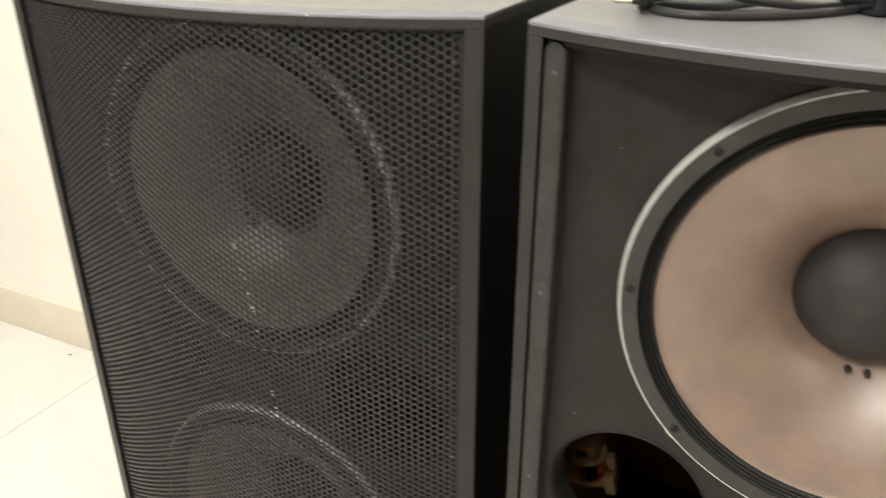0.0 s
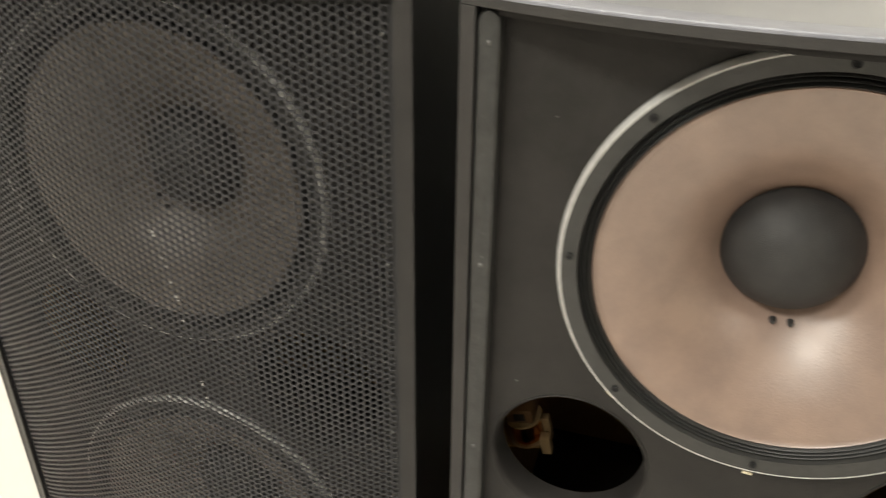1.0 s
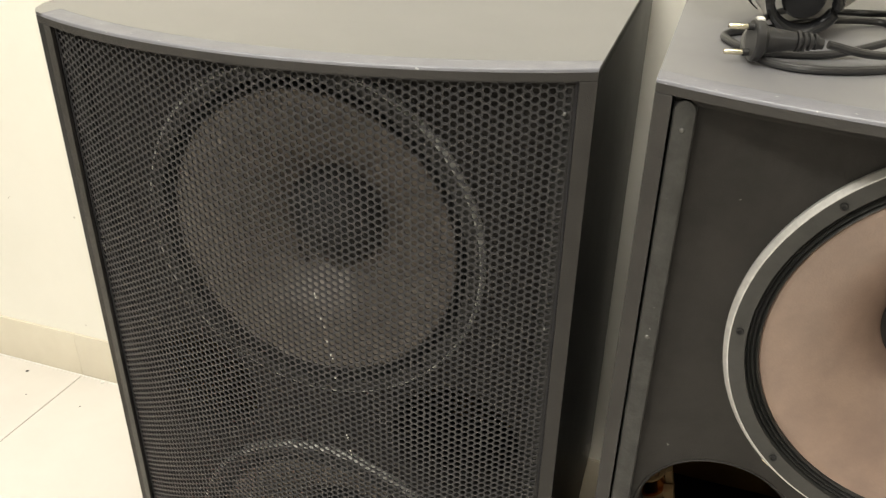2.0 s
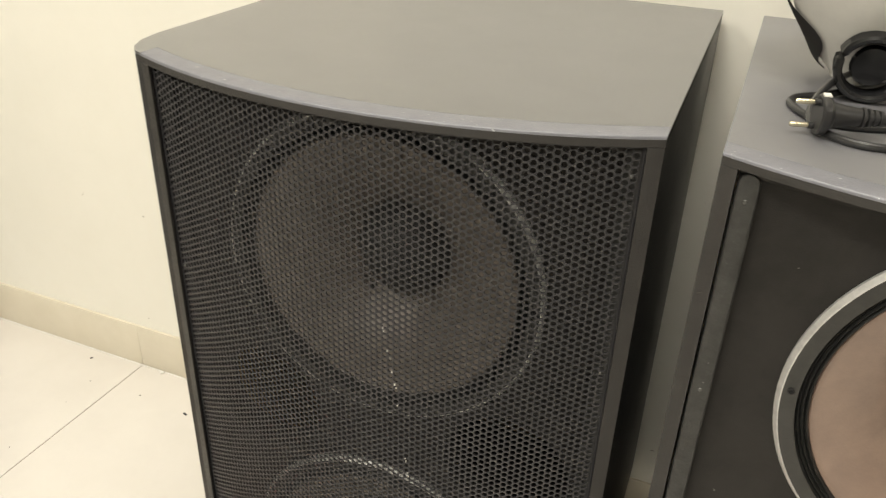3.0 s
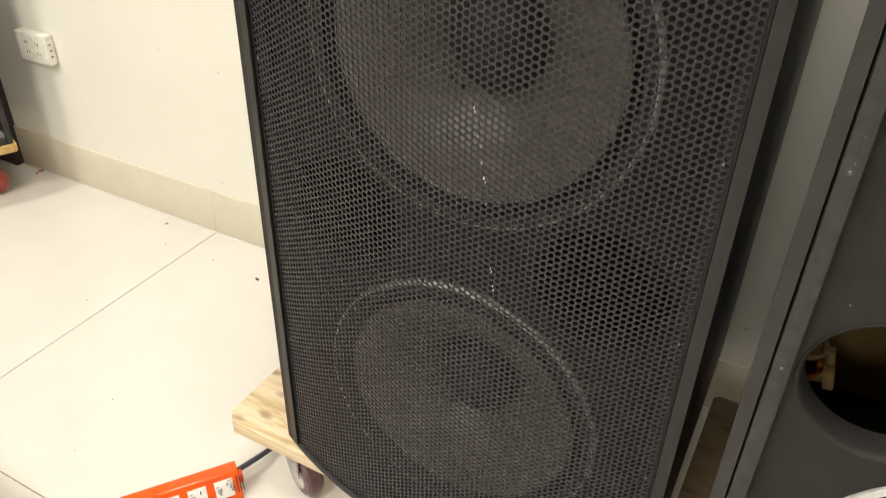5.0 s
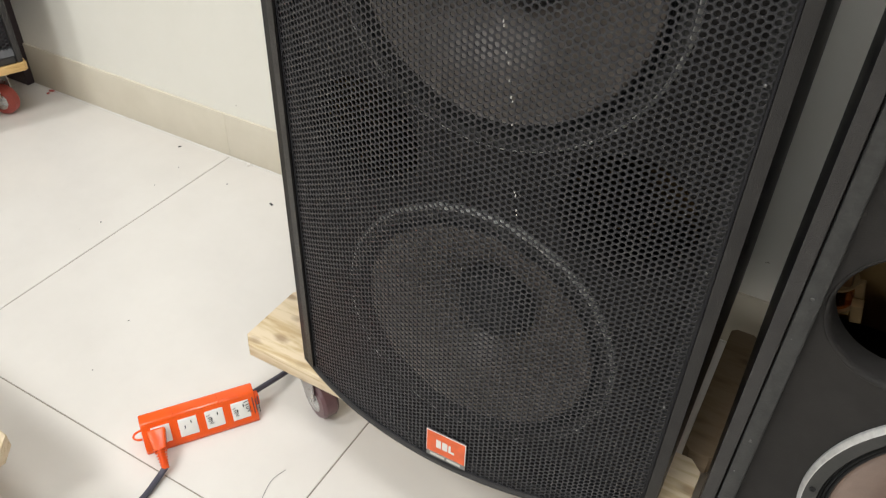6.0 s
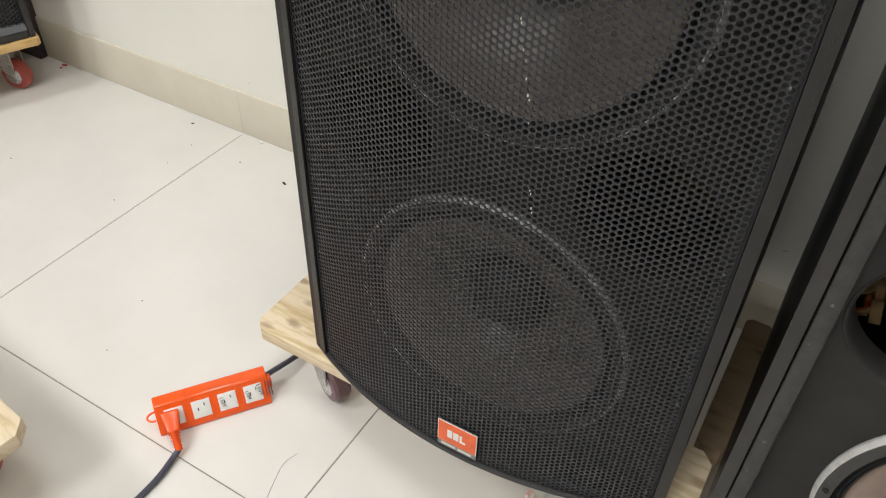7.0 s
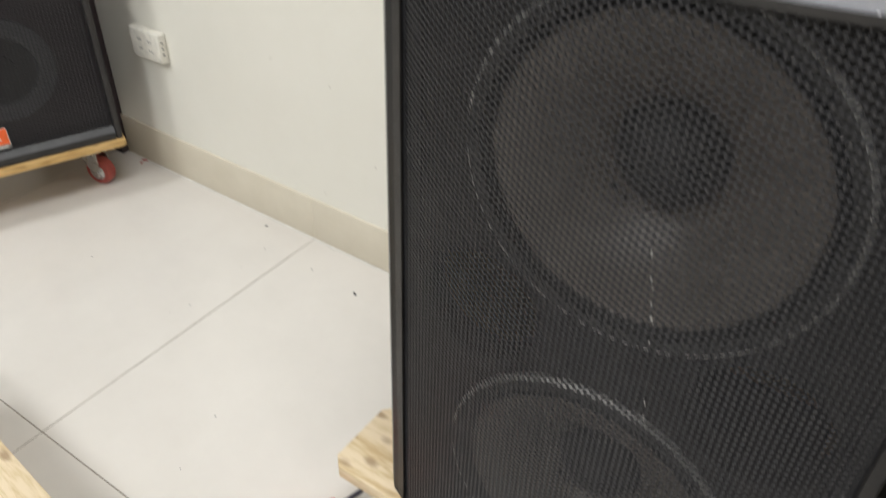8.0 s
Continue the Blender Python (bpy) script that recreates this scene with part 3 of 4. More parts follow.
# ---- wooden dollies ----
def caster(parent, x, y, ztop, wheel_mat, turn=0.0, r=0.03, brake=False):
    c = part("caster", box((-0.026, -0.022, ztop - 0.003), (0.026, 0.022, ztop), 0.001), M_STEEL, parent, "zinc swivel caster", pose(x, y, 0, 0, 0, turn))
    bm = bmesh.new()
    for s in (-1, 1):
        pts = [(-0.019, ztop - 0.012), (0.019, ztop - 0.012), (0.024, r + 0.008), (0.016, r - 0.006), (0.006, r - 0.004), (-0.014, r + 0.022)]
        a = [bm.verts.new((px, s * 0.0145, pz)) for px, pz in pts]
        b = [bm.verts.new((px, s * 0.0165, pz)) for px, pz in pts]
        bm.faces.new(a)
        bm.faces.new(b[::-1])
        for i in range(len(pts)):
            bm.faces.new((a[i], a[(i + 1) % len(pts)], b[(i + 1) % len(pts)], b[i]))
    bm_box(bm, (-0.02, -0.0165, ztop - 0.0135), (0.02, 0.0165, ztop - 0.011))
    part("fork", bm, M_STEEL, c)
    part("swivel", lathe([(0, ztop - 0.003), (0.017, ztop - 0.003), (0.018, ztop - 0.008), (0.015, ztop - 0.0108), (0, ztop - 0.0108)], 24), M_STEEL, c)
    mw = Matrix.Translation((0.012, 0, r)) @ Matrix.Rotation(radians(90), 4, "X")
    part("wheel", lathe([(0, -0.0125), (r * 0.62, -0.0125), (r * 0.9, -0.0115), (r, -0.007), (r, 0.007), (r * 0.9, 0.0115), (r * 0.62, 0.0125), (0, 0.0125)], 36, mw), wheel_mat, c)
    for s in (-1, 1):
        part("hub", lathe([(0, 0.0172 * s), (0.005, 0.0172 * s), (0.0055, 0.0165 * s), (r * 0.58, 0.0135 * s), (r * 0.6, 0.012 * s)], 24, mw), M_STEEL, c)
    if brake:
        prof = [(0.004, -0.012), (0.004, 0.001), (-0.010, 0.004), (-0.040, 0.004), (-0.050, 0.001), (-0.0545, -0.006), (-0.052, -0.011), (-0.0505, -0.010), (-0.0525, -0.006), (-0.049, -0.001), (-0.040, 0.002), (-0.010, 0.002), (0.002, -0.001), (0.002, -0.012)]
        bk = prism(prof, -0.020, 0.020, 0.0006)
        bk.transform(Matrix.Rotation(radians(90), 4, "X"))
        part("brake_pedal", bk, M_CHROME, c, "chromed brake pedal", Matrix.Translation((-0.01, 0, r + 0.026)) @ Matrix.Rotation(radians(-46), 4, "Y"))
    return c


def plank(parent, x0, x1, y0, y1, z0, z1, material, chamfer=0.0, label=""):
    c = chamfer
    out = [(x0 + c, y0), (x1 - c, y0), (x1, y0 + c), (x1, y1 - c), (x1 - c, y1), (x0 + c, y1), (x0, y1 - c), (x0, y0 + c)] if c else [(x0, y0), (x1, y0), (x1, y1), (x0, y1)]
    return part("plank", prism(out, z0, z1, 0.0015), material, parent, label)


dolly = thing("dolly", "knotty pine dolly on swivel casters under the loudspeaker", "dolly", group="dollies")
ZP, ZQ = Z1 - 0.0205, Z1 - 0.0003
plank(dolly, 0.4555, 1.004, -0.4643, -0.348, ZP, ZQ, M_PINE, 0.013)
plank(dolly, 0.480, 0.925, -0.120, -0.030, ZP, ZQ, M_PINE, 0.008)
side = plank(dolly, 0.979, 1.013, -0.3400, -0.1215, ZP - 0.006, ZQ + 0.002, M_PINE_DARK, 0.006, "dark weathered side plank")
# unseen middle plank, added to bounce warm light onto the floor below
plank(dolly, 0.5715, 0.9585, -0.3505, -0.1215, ZP, ZQ, M_PINE)
plank(dolly, 0.520, 0.570, -0.3505, -0.1215, ZP, ZQ, M_PINE)
caster(dolly, 0.524, -0.412, ZP, M_WHEEL_DARK, 336, 0.031)
caster(dolly, 0.868, -0.412, ZP, M_WHEEL_DARK, 58, 0.033, brake=True)
caster(dolly, 0.55, -0.075, ZP, M_WHEEL_DARK, 40, 0.035)
caster(dolly, 0.92, -0.075, ZP, M_WHEEL_DARK, 130, 0.035)

dolly_b = thing("dolly", "pine dolly under the open loudspeaker", "dolly", group="dollies")
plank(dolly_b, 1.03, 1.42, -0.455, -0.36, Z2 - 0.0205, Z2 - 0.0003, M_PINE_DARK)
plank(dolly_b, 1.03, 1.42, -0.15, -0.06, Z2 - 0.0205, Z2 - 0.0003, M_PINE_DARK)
for cx, cy in ((1.08, -0.41), (1.37, -0.41), (1.08, -0.10), (1.37, -0.10)):
    caster(dolly_b, cx, cy, Z2 - 0.0205, M_WHEEL_DARK, 60, 0.035)

dolly_c = thing("dolly", "empty knotty pine dolly standing on the floor tiles", "dolly", pose(0.367, -0.712, 0, 0, 0, -6), group="dollies")
plank(dolly_c, -0.50, 0.0, -0.115, 0.0, 0.130, 0.150, M_PINE, 0.016)
plank(dolly_c, -0.50, 0.0, -0.40, -0.285, 0.130, 0.150, M_PINE, 0.016)
plank(dolly_c, -0.46, -0.38, -0.283, -0.117, 0.130, 0.150, M_PINE)
plank(dolly_c, -0.12, -0.04, -0.283, -0.117, 0.130, 0.150, M_PINE)
for cx, cy in ((-0.115, -0.062), (-0.43, -0.055), (-0.065, -0.34), (-0.43, -0.34)):
    caster(dolly_c, cx, cy, 0.130, M_WHEEL_RED, 70, 0.035)

# ---- crossover coil inside the open loudspeaker ----
coil = part("crossover_coil", lathe([(0.006, -0.011), (0.0135, -0.011), (0.0138, 0.011), (0.006, 0.011)], 32, close=True), M_COPPER, sp2, "copper crossover coil on a cream bobbin", pose(-0.1720, 0.1050, 0.2810, 8, -12, 0))
part("bobbin", lathe([(0.0055, -0.0135), (0.0165, -0.0135), (0.0165, -0.0112), (0.0058, -0.0112), (0.0058, 0.0112), (0.0165, 0.0112), (0.0165, 0.0135), (0.0055, 0.0135)], 32, close=True), M_CREAM, coil)
cbk = box((-0.0125, -0.0125, 0.0136), (0.0125, 0.0125, 0.030), 0.003)
part("core_block", cbk, M_UMBER, coil, "brown square core block")
part("core_window", box((-0.005, -0.0131, 0.0185), (0.005, -0.0126, 0.026)), M_DARK, coil)
part("terminal", box((0.013, -0.012, -0.024), (0.022, -0.002, -0.005), 0.001), M_CREAM, coil)
part("terminal", box((0.014, 0.002, -0.02), (0.021, 0.010, 0.006), 0.001), M_CREAM, coil)
part("bracket", box((-0.035, -0.012, -0.0165), (0.012, 0.012, -0.0138), 0.0006), M_PLY, coil)

# ---- orange extension lead on the floor ----
STRIP = pose(0.3610, -0.5690, 0, 0, 0, 53.9)
strip = thing("power_strip", "orange four-way power strip lying on the floor tiles", "power strip", STRIP)
SL = 0.144
sec = [(0.0, 0.0005), (-0.0365, 0.0005), (-0.0365, 0.006), (-0.0195, 0.0375), (-0.017, 0.0395), (-0.004, 0.041), (0.0, 0.037)]
bm = bmesh.new()
ends = [[bm.verts.new((x, y, z)) for y, z in sec] for x in (0.0, SL)]
bm.faces.new(ends[0][::-1])
bm.faces.new(ends[1])
for i in range(len(sec)):
    bm.faces.new((ends[0][i], ends[0][(i + 1) % len(sec)], ends[1][(i + 1) % len(sec)], ends[1][i]))
bmesh.ops.bevel(bm, geom=list(bm.edges), offset=0.0016, segments=2, profile=0.5, affect="EDGES")
body = part("body", bm, M_ORANGE, strip)
for x in (0.040, 0.098):
    part("clasp", prism([(x - 0.0009, -0.0185), (x + 0.0009, -0.0185), (x + 0.0009, -0.0060), (x - 0.0009, -0.0060)], 0.030, 0.0409, 0.0003), M_ORANGE, body)
SLOPE = Vector((0, 0.0170, 0.0315)).normalized()
face_m = Matrix.Translation((0, -0.0365, 0.006)) @ Matrix(((1, 0, 0, 0), (0, SLOPE.y, -SLOPE.z, 0), (0, SLOPE.z, SLOPE.y, 0), (0, 0, 0, 1)))
for i in range(4):
    x = 0.0225 + i * 0.0335
    so = part("socket", box((x - 0.0116, 0.0062, -0.003), (x + 0.0116, 0.0300, 0.0009), 0.0005), M_WHITE, body, "", face_m)
    for hx in (-0.0052, 0.0052):
        part("slot", box((x + hx * 0.8 - 0.0007, 0.0175 + (0.004 if hx > 0 else -0.001), 0.0002), (x + hx * 0.8 + 0.0007, 0.0215 + (0.004 if hx > 0 else -0.001), 0.0014), 0.0002), M_INK, so)
part("end_cap", box((SL - 0.001, -0.0215, 0.014), (SL + 0.0055, -0.0085, 0.030), 0.002, 3), M_ORANGE, body)
ring_pts = [Vector((-0.001 - 0.010 * math.sin(a), -0.016 + 0.0075 * math.cos(a), 0.018)) for a in [math.pi * i / 12 for i in range(13)]]
part("hanging_loop", sweep(ring_pts, 0.0014, 8), M_ORANGE, body)
# handwritten marks on the sockets: strokes only where they can be read
def scribble(text, x, y, size, turn):
    cu = bpy.data.curves.new("mark", "FONT")
    cu.body, cu.size, cu.extrude = text, size, 0.00012
    tmp = bpy.data.objects.new("mark", cu)
    scene.collection.objects.link(tmp)
    me = bpy.data.meshes.new_from_object(tmp.evaluated_get(bpy.context.evaluated_depsgraph_get()))
    bpy.data.objects.remove(tmp)
    me.materials.clear()
    me.materials.append(M_INK)
    ob = new("marking", me)
    ob.parent = body
    ob.matrix_basis = face_m @ Matrix.Translation((x, y, 0.0014)) @ Matrix.Rotation(radians(turn), 4, "Z")
    return tagged(ob, "handwritten black ink marking")


scribble("110V", 0.0225 + 3 * 0.0335 + 0.0050, 0.0295, 0.0088, -80)
scribble("110V", 0.0225 + 2 * 0.0335 - 0.0108, 0.0255, 0.0072, -76)
scribble("110V", 0.0225 + 3 * 0.0335 - 0.0108, 0.0240, 0.0066, -76)
for k in range(3):
    part("bar", box((0.1395 + k * 0.0034, 0.008 + 0.002 * (k % 2), 0.0002), (0.1407 + k * 0.0034, 0.031 - 0.003 * (k % 2), 0.0006)), M_INK, body, "", face_m)

plug = thing("plug", "orange moulded plug pushed into the power strip", "plug", STRIP)
A = face_m @ Vector((0.0185, 0.020, 0.0015))
path = [A, A + Vector((-0.001, -0.008, 0.006)), A + Vector((-0.001, -0.016, 0.006)), A + Vector((-0.001, -0.024, 0.0005)), A + Vector((0.0, -0.032, -0.006))]
pb = box((-0.0115, -0.0245, -0.0075), (0.0115, 0.004, 0.0085), 0.0028, 3)
for v in pb.verts:
    k = min(max((-v.co.y - 0.004) / 0.018, 0), 1)
    v.co.x *= 1 - 0.35 * k
    v.co.z = v.co.z * (1 - 0.3 * k) - 0.004 * k * k
part("body", pb, M_ORANGE, plug, "", Matrix.Translation(A + Vector((-0.001, -0.002, 0.004))) @ Matrix.Rotation(radians(14), 4, "X"))
base = path[3]
for k in range(6):
    c = base + Vector((0.0002 * k, -0.0030 * k - 0.001, -0.0021 * k))
    part("strain_rib", lathe([(0.0035, -0.0009), (0.0072 - 0.0004 * k, -0.0009), (0.0072 - 0.0004 * k, 0.0009), (0.0035, 0.0009)], 14, Matrix.Translation(c) @ Matrix.Rotation(radians(90 + 35), 4, "X"), close=True), M_ORANGE, plug)
part("sleeve", sweep([base, base + Vector((0.0012, -0.021, -0.0145))], 0.0046, 10), M_ORANGE, plug)

tip = STRIP @ (base + Vector((0.0011, -0.0195, -0.0134)))
cable_a = tagged(new("power_cable", finish(sweep(smooth_path([tip, (tip.x * 0.5 + 0.2155, tip.y - 0.012, 0.0075), (0.4345, -0.645, 0.0046), (0.430, -0.70, 0.0046), (0.40, -0.78, 0.0046), (0.30, -0.88, 0.0046)]), 0.0038), "power_cable", M_CABLE)), "dark grey round mains cable on the floor", "cable")
cable_b = tagged(new("power_cable", finish(sweep(smooth_path([(0.4505, -0.4535, 0.022), (0.4535, -0.440, 0.021), (0.4575, -0.415, 0.017), (0.4600, -0.385, 0.011), (0.468, -0.33, 0.0052), (0.52, -0.24, 0.0046), (0.60, -0.10, 0.0046)]), 0.0038), "power_cable", M_CABLE)), "dark grey mains cable running under the dolly", "cable")

# ---- wall socket ----
ws = thing("wall_socket", "ivory double wall socket with a side outlet", "wall socket", pose(-0.4020, WALL_Y, 0.3060))
wb = part("plate", box((-0.0430, -0.020, -0.030), (0.0430, -0.0005, 0.030), 0.003, 3), M_SOCKET, ws)
for cx in (-0.014, 0.016):
    for dz in (-0.010, 0.010):
        for dx in (-0.0035, 0.0035):
            part("slot", box((cx + dx - 0.0009, -0.0206, dz - 0.0026), (cx + dx + 0.0009, -0.0201, dz + 0.0026), 0.0001), M_FARGREY, wb)
for dz in (-0.012, 0.0, 0.012):
    part("slot", box((0.0431, -0.0135, dz - 0.0016), (0.0436, -0.0095, dz + 0.0016)), M_RING, wb)

# ---- loudspeaker beyond, on its own dolly ----
FW, FH, FD = 0.36, 0.56, 0.34
far = thing("loudspeaker", "black single-woofer loudspeaker with orange badge on a dolly", "loudspeaker", Matrix.Translation((-0.422, -0.099, 0.134)) @ Matrix.Rotation(radians(68.5), 4, "Z"), group="loudspeakers")
part("cabinet", box((-FW + 0.0, 0.012, 0.0), (0.0, FD, FH), 0.004), M_MAROON, far)
for x0, x1, z0, z1 in ((-FW, -FW + 0.012, 0, FH), (-0.012, 0.0, 0, FH), (-FW + 0.0122, -0.0122, 0, 0.016), (-FW + 0.0122, -0.0122, FH - 0.016, FH)):
    part("front_frame", box((x0, -0.010, z0), (x1, 0.0118, z1), 0.0035), M_CAB, far)
lip = bmesh.new()
lip_rows = [[lip.verts.new((x, y, z)) for x in (-FW + 0.0125, -0.0125)] for y, z in ((-0.010, 0.0163), (-0.0095, 0.0175), (-0.001, 0.0295), (0.0, 0.0295), (0.0115, 0.0163))]
for a, b in zip(lip_rows, lip_rows[1:] + lip_rows[:1]):
    lip.faces.new((a[0], a[1], b[1], b[0]))
part("lower_lip", lip, M_FARGREY, far, "sloping grey lip under the grille")
fg = new("grille", hex_grille(FW / 2 - 0.013, 0.024, FH - 0.018, 0.0, 0.0075, 0.0060, front=lambda x: 0.0))
fg.parent = far
fg.matrix_basis = pose(-FW / 2, -0.003, 0)
tagged(fg, "black perforated steel grille", kind="stuff")
fb = Matrix.Translation((-0.178, 0.0119, 0.178)) @ TURN_FRONT
fw = part("woofer", lathe([(0.064, 0.0), (0.097, 0.0), (0.097, 0.004), (0.09, 0.0065), (0.066, 0.0065), (0.062, 0.001)], 64), M_FARGREY, far, "woofer with grey surround", fb)
part("cone", lathe([(0.064, 0.002), (0.03, -0.0), (0.028, 0.003), (0.0, 0.007)], 48), M_CAP, fw)
badge(far, pose(-0.222, -0.0035, 0.056), 0.047, 0.042)

fd = thing("dolly", "varnished pine dolly with red casters under a loudspeaker", "dolly", Matrix.Translation((-0.422, -0.099, 0)) @ Matrix.Rotation(radians(68.5), 4, "Z"), group="dollies")
plank(fd, -0.40, 0.004, -0.014, 0.09, 0.1175, 0.1338, M_PINE_VARNISH, 0.006)
plank(fd, -0.40, 0.004, 0.25, 0.34, 0.1175, 0.1338, M_PINE_VARNISH, 0.006)
plank(fd, -0.06, 0.0, 0.0905, 0.2495, 0.1175, 0.1338, M_PINE_VARNISH)
plank(fd, -0.38, -0.32, 0.0905, 0.2495, 0.1175, 0.1338, M_PINE_VARNISH)
for cx, cy, tn in ((-0.053, 0.083, 307), (-0.35, 0.045, 40), (-0.05, 0.29, 70), (-0.35, 0.29, 100)):
    caster(fd, cx, cy, 0.1175, M_WHEEL_RED, tn, 0.031)

rear = thing("speaker_cabinet", "dark plum cabinet standing on the floor against the wall", "cabinet", pose(-0.5705, -0.006, 0))
part("shell", box((-0.42, -0.012, 0.001), (0.0, 0.014, 0.62), 0.003), M_MAROON, rear)

# ---- cords and bits on the open loudspeaker ----
ZT = Z2 + H
cord_plug = thing("mains_lead", "loosely coiled grey mains lead with a two-pin plug", "mains lead", Matrix.Translation((1.0590, -0.408, ZT + 0.0145)) @ Matrix.Rotation(radians(14), 4, "Z") @ Matrix.Rotation(radians(6), 4, "X"))
AX = Matrix.Rotation(radians(90), 4, "Y")
part("body", lathe([(0, 0.0), (0.0118, 0.0), (0.0130, 0.001), (0.0132, 0.0030), (0.0126, 0.0055), (0.0086, 0.0085), (0.0070, 0.016), (0.0056, 0.026), (0, 0.026)], 32, AX), M_PLUG, cord_plug)
part("earth_clip", box((0.0008, -0.0026, 0.0122), (0.0055, 0.0026, 0.0138), 0.0005), M_GREYSHEET, cord_plug, "pale earth clip")
for dz in (-0.0080, 0.0080):
    pin = part("pin", lathe([(0, -0.0150), (0.0012, -0.0148), (0.0017, -0.0138), (0.0017, -0.002)], 14, Matrix.Translation((0, 0, dz)) @ AX), M_BRASS, cord_plug, "bright round pin")
    part("sleeve", lathe([(0.0022, -0.0035), (0.0022, 0.0)], 14, Matrix.Translation((0, 0, dz)) @ AX), M_PLUG, pin)
for k in range(4):
    part("strain_rib", lathe([(0.003, -0.0009), (0.0064 - k * 0.0005, -0.0009), (0.0064 - k * 0.0005, 0.0009), (0.003, 0.0009)], 16, Matrix.Translation((0.0275 + 0.0036 * k, 0, 0)) @ AX, close=True), M_PLUG, cord_plug)
part("sleeve", sweep([Vector((0.025, 0, 0)), Vector((0.043, 0, -0.001))], 0.0036, 12), M_PLUG, cord_plug)
zc = ZT + 0.0028
loops = [(1.098, -0.4075, ZT + 0.0135), (1.125, -0.400, ZT + 0.008), (1.160, -0.360, zc), (1.168, -0.31, zc), (1.150, -0.262, zc), (1.105, -0.285, zc + 0.002), (1.062, -0.325, zc), (1.041, -0.345, zc), (1.040, -0.366, zc),
         (1.060, -0.394, zc), (1.100, -0.388, zc), (1.140, -0.360, zc + 0.006), (1.165, -0.318, zc + 0.009), (1.172, -0.27, zc + 0.008), (1.15, -0.225, zc), (1.10, -0.235, zc), (1.075, -0.29, zc + 0.007), (1.055, -0.36, zc + 0.008), (1.052, -0.404, zc + 0.002),
         (1.075, -0.428, zc), (1.110, -0.425, zc), (1.150, -0.396, zc), (1.185, -0.34, zc), (1.20, -0.26, zc), (1.23, -0.17, zc)]
part("cord", sweep(smooth_path([(x + 0.006, y + 0.010, z) for x, y, z in loops], 9), 0.0026, 10), M_CORD, cord_plug, "loosely coiled rubber cord", cord_plug.matrix_basis.inverted())
bundle = thing("wire_bundle", "tied bundle of glossy black wire standing on edge", "wire")
for k in range(5):
    c = Vector((1.093, -0.318 + 0.0042 * k, ZT + 0.0254))
    pts = [c + Vector((0.0225 * math.cos(a), 0.0012 * math.sin(3 * a + k), 0.0215 * math.sin(a))) for a in [2 * math.pi * i / 30 for i in range(31)]]
    part("turn", sweep(pts, 0.0031, 8), M_BLACKGLOSS, bundle)
part("core", lathe([(0, -0.006), (0.012, -0.006), (0.0135, 0.0), (0.012, 0.006), (0, 0.006)], 20, Matrix.Translation((1.093, -0.306, ZT + 0.0254)) @ Matrix.Diagonal((1.1, 1, 1.1, 1)) @ TURN_FRONT), M_BLACKGLOSS, bundle)
horn = thing("horn_flare", "pale grey flared horn standing on the cabinet", "horn", pose(1.096, -0.243, ZT, 0, 0, 0))
part("flare", lathe([(0.024, 0.0), (0.026, 0.004), (0.045, 0.024), (0.060, 0.046), (0.078, 0.082), (0.090, 0.118), (0.092, 0.121), (0.088, 0.119), (0.075, 0.083), (0.056, 0.047), (0.041, 0.025), (0.022, 0.004), (0.02, 0.0)], 56, close=True), M_GREYSHEET, horn)
leaf = bmesh.new()
n = 14
rows = []
for i in range(n + 1):
    u = i / n
    z = 0.004 + 0.056 * u
    r = 0.026 + 0.042 * u ** 0.8
    wdt = 0.44 * math.sin(math.pi * min(max(u, 0.03), 0.97)) ** 0.8
    rows.append([leaf.verts.new((-(r + 0.003 + d) * math.cos(a), -(r + 0.003 + d) * math.sin(a), z)) for a, d in ((-0.1, 0.0), (-0.1 + wdt, 0.0012), (-0.1 + 2 * wdt, 0.0))])
for a, b in zip(rows, rows[1:]):
    for k in range(2):
        leaf.faces.new((a[k], a[k + 1], b[k + 1], b[k]))
geo = bmesh.ops.solidify(leaf, geom=list(leaf.faces), thickness=0.0012)
part("side_sheet", leaf, M_RING, horn, "dark pointed sheet up the side")
ad = thing("power_adapter", "small black adapter with a pale label", "adapter", pose(1.205, -0.335, ZT, 0, 0, 35))
part("case", box((-0.032, -0.02, 0.0), (0.032, 0.02, 0.02), 0.004, 3), M_BLACKGLOSS, ad)
part("label", box((-0.022, -0.013, 0.0201), (0.022, 0.013, 0.0205)), M_WHITE, ad)
tagged(new("connector", finish(box((1.172, -0.318, ZT + 0.0002), (1.196, -0.300, ZT + 0.013), 0.003, 3), "connector", M_YELLOW)), "small yellow plastic connector on the cabinet", "connector")

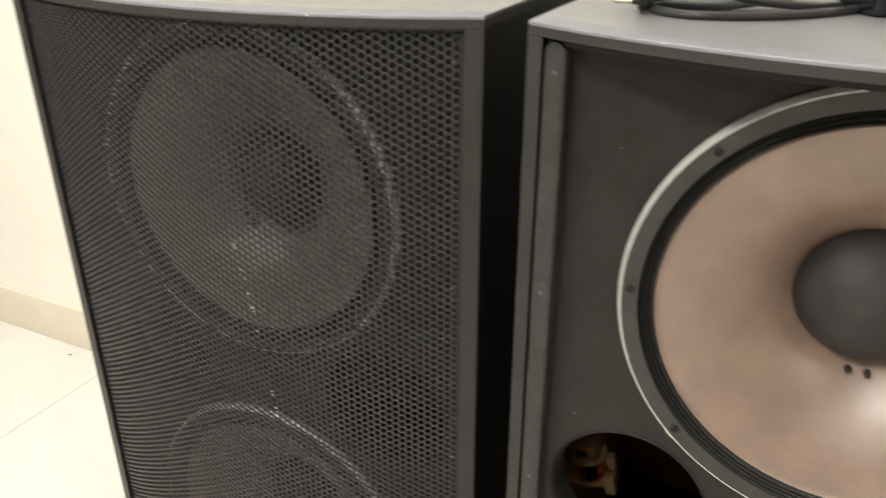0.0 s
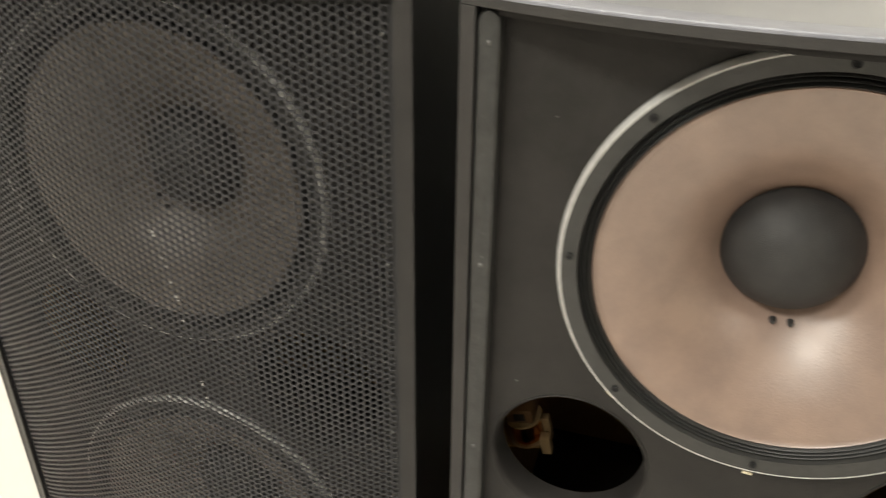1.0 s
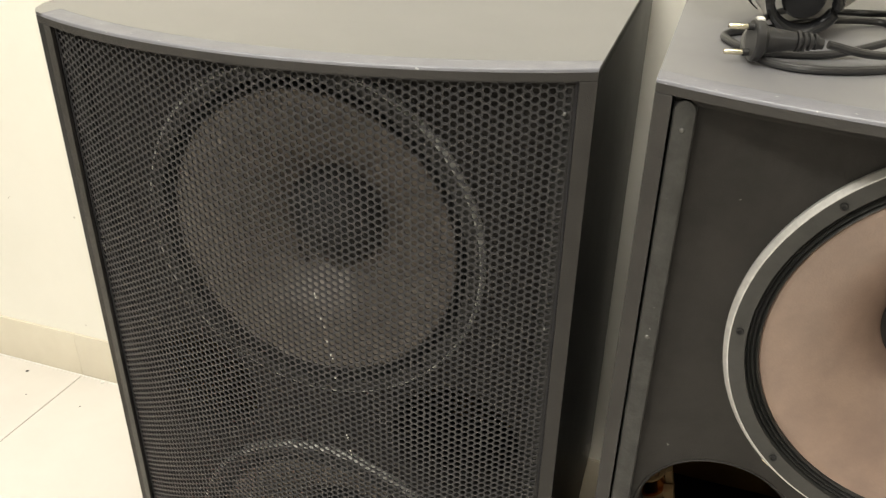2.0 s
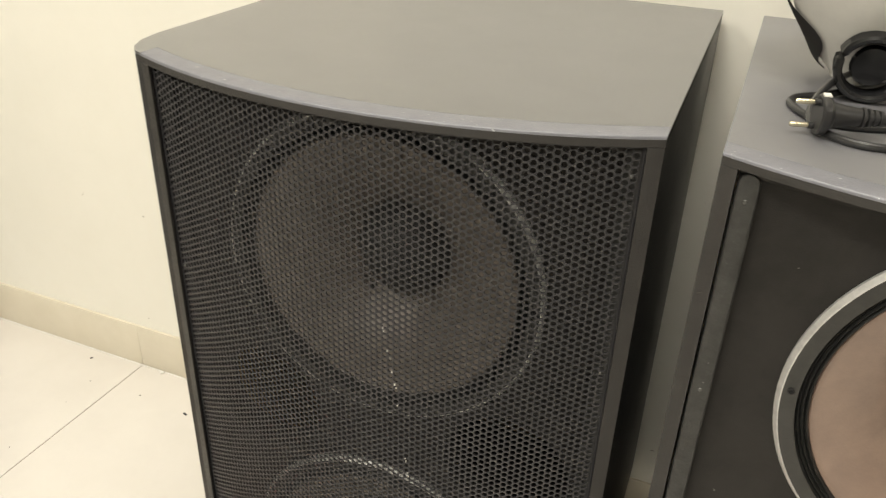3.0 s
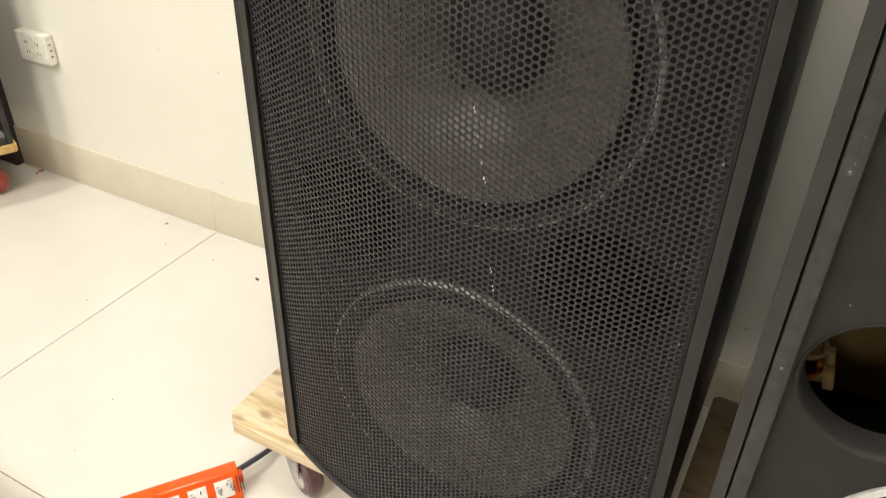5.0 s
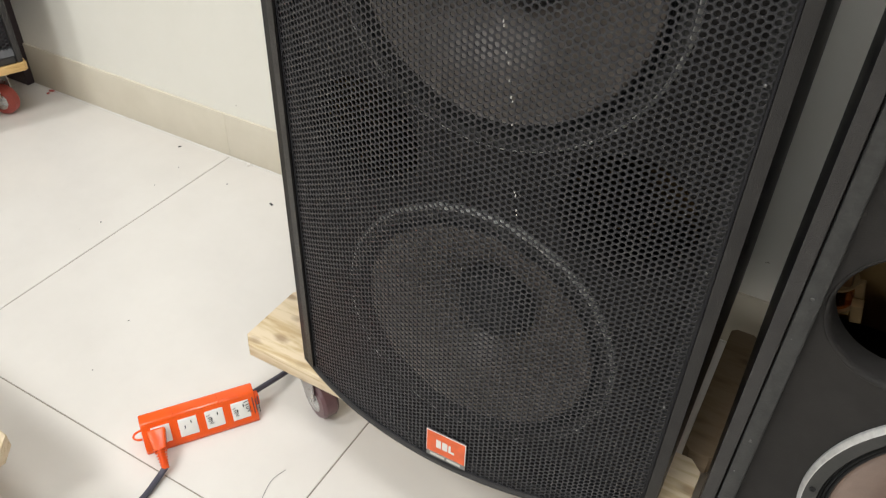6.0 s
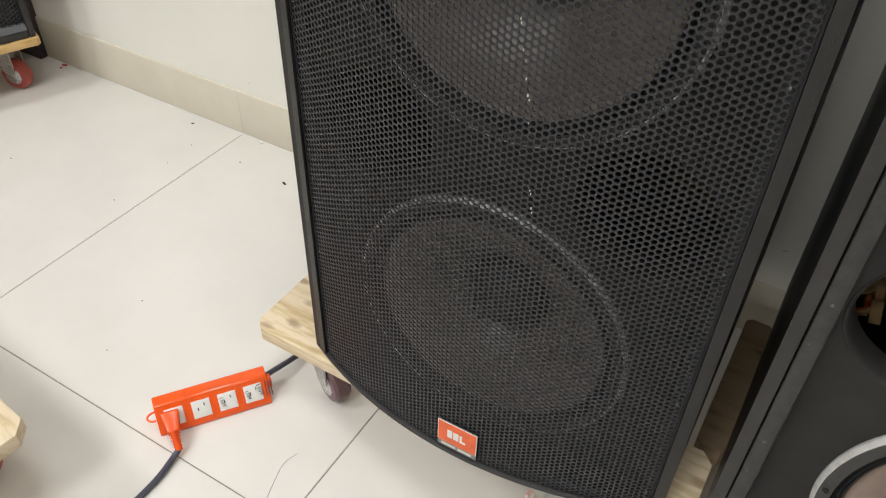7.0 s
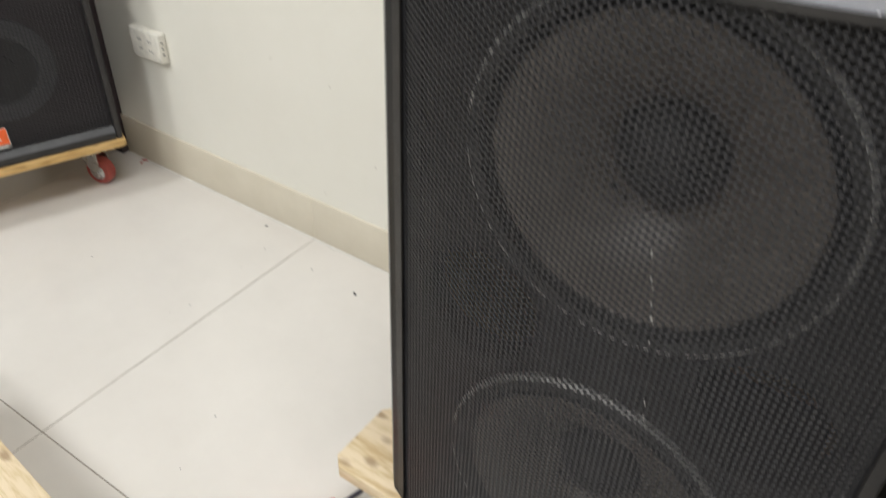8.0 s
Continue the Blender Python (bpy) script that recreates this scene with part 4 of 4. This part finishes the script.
# ---- floor litter ----
def crumb(name, x, y, sx, sy, sz, turn, material, label):
    bm = box((-sx / 2, -sy / 2, 0), (sx / 2, sy / 2, sz), min(sx, sy, sz) * 0.25)
    for v in bm.verts:
        v.co += Vector((noise.noise(v.co * 400), noise.noise(v.co * 400 + Vector((9, 0, 0))), 0)) * 0.15 * min(sx, sy)
    ob = new(name, finish(bm, name, material))
    ob.matrix_basis = pose(x, y, 0.0001, 0, 0, turn)
    return tagged(ob, label, "litter")


crumb("scrap", 0.173, -0.0847, 0.0085, 0.0035, 0.002, -20, M_INK, "tiny black scrap on the floor tile")
crumb("scrap", -0.107, -0.027, 0.006, 0.003, 0.0015, 30, M_RING, "tiny grey scrap by the skirting")
crumb("scrap", 0.053, -0.006, 0.008, 0.006, 0.003, 30, M_WHITE, "white crumb of plaster by the skirting")
crumb("scrap", -0.508, -0.006, 0.011, 0.004, 0.003, 25, M_RED_DEBRIS, "small red scrap by the skirting")
crumb("scrap", -0.505, -0.018, 0.006, 0.003, 0.003, 80, M_RED_DEBRIS, "small red scrap by the skirting")
tagged(new("hair", finish(sweep(smooth_path([(0.553, -0.518, 0.0006), (0.548, -0.54, 0.0006), (0.556, -0.57, 0.0006), (0.566, -0.60, 0.0006)]), 0.00022, 6), "hair", M_PLUG)), "thin dark thread lying on the tile", "thread")
random.seed(4)
for k in range(10):
    crumb("speck", random.uniform(-0.4, 0.75), random.uniform(-0.72, -0.02), random.uniform(0.0012, 0.0028), random.uniform(0.001, 0.002), 0.001, random.uniform(0, 180), M_RING, "dark speck of grit on the tile")

# ---- floor tiles ----
J = 0.0008
me_tile = finish(box((J, J, -0.010), (0.6 - J, 0.6 - J, 0.0), 0.0006, 1), "tile", M_TILE)
for ix in range(-8, 9):
    for iy in range(-13, 0):
        o = new("tile", me_tile)
        o.parent = floor
        o.location = (ix * 0.6, iy * 0.6, 0)

# ---- to true size ----
for me in bpy.data.meshes:
    me.transform(Matrix.Scale(K, 4))
for ob in bpy.data.objects:
    if ob != cam:
        ob.location *= K
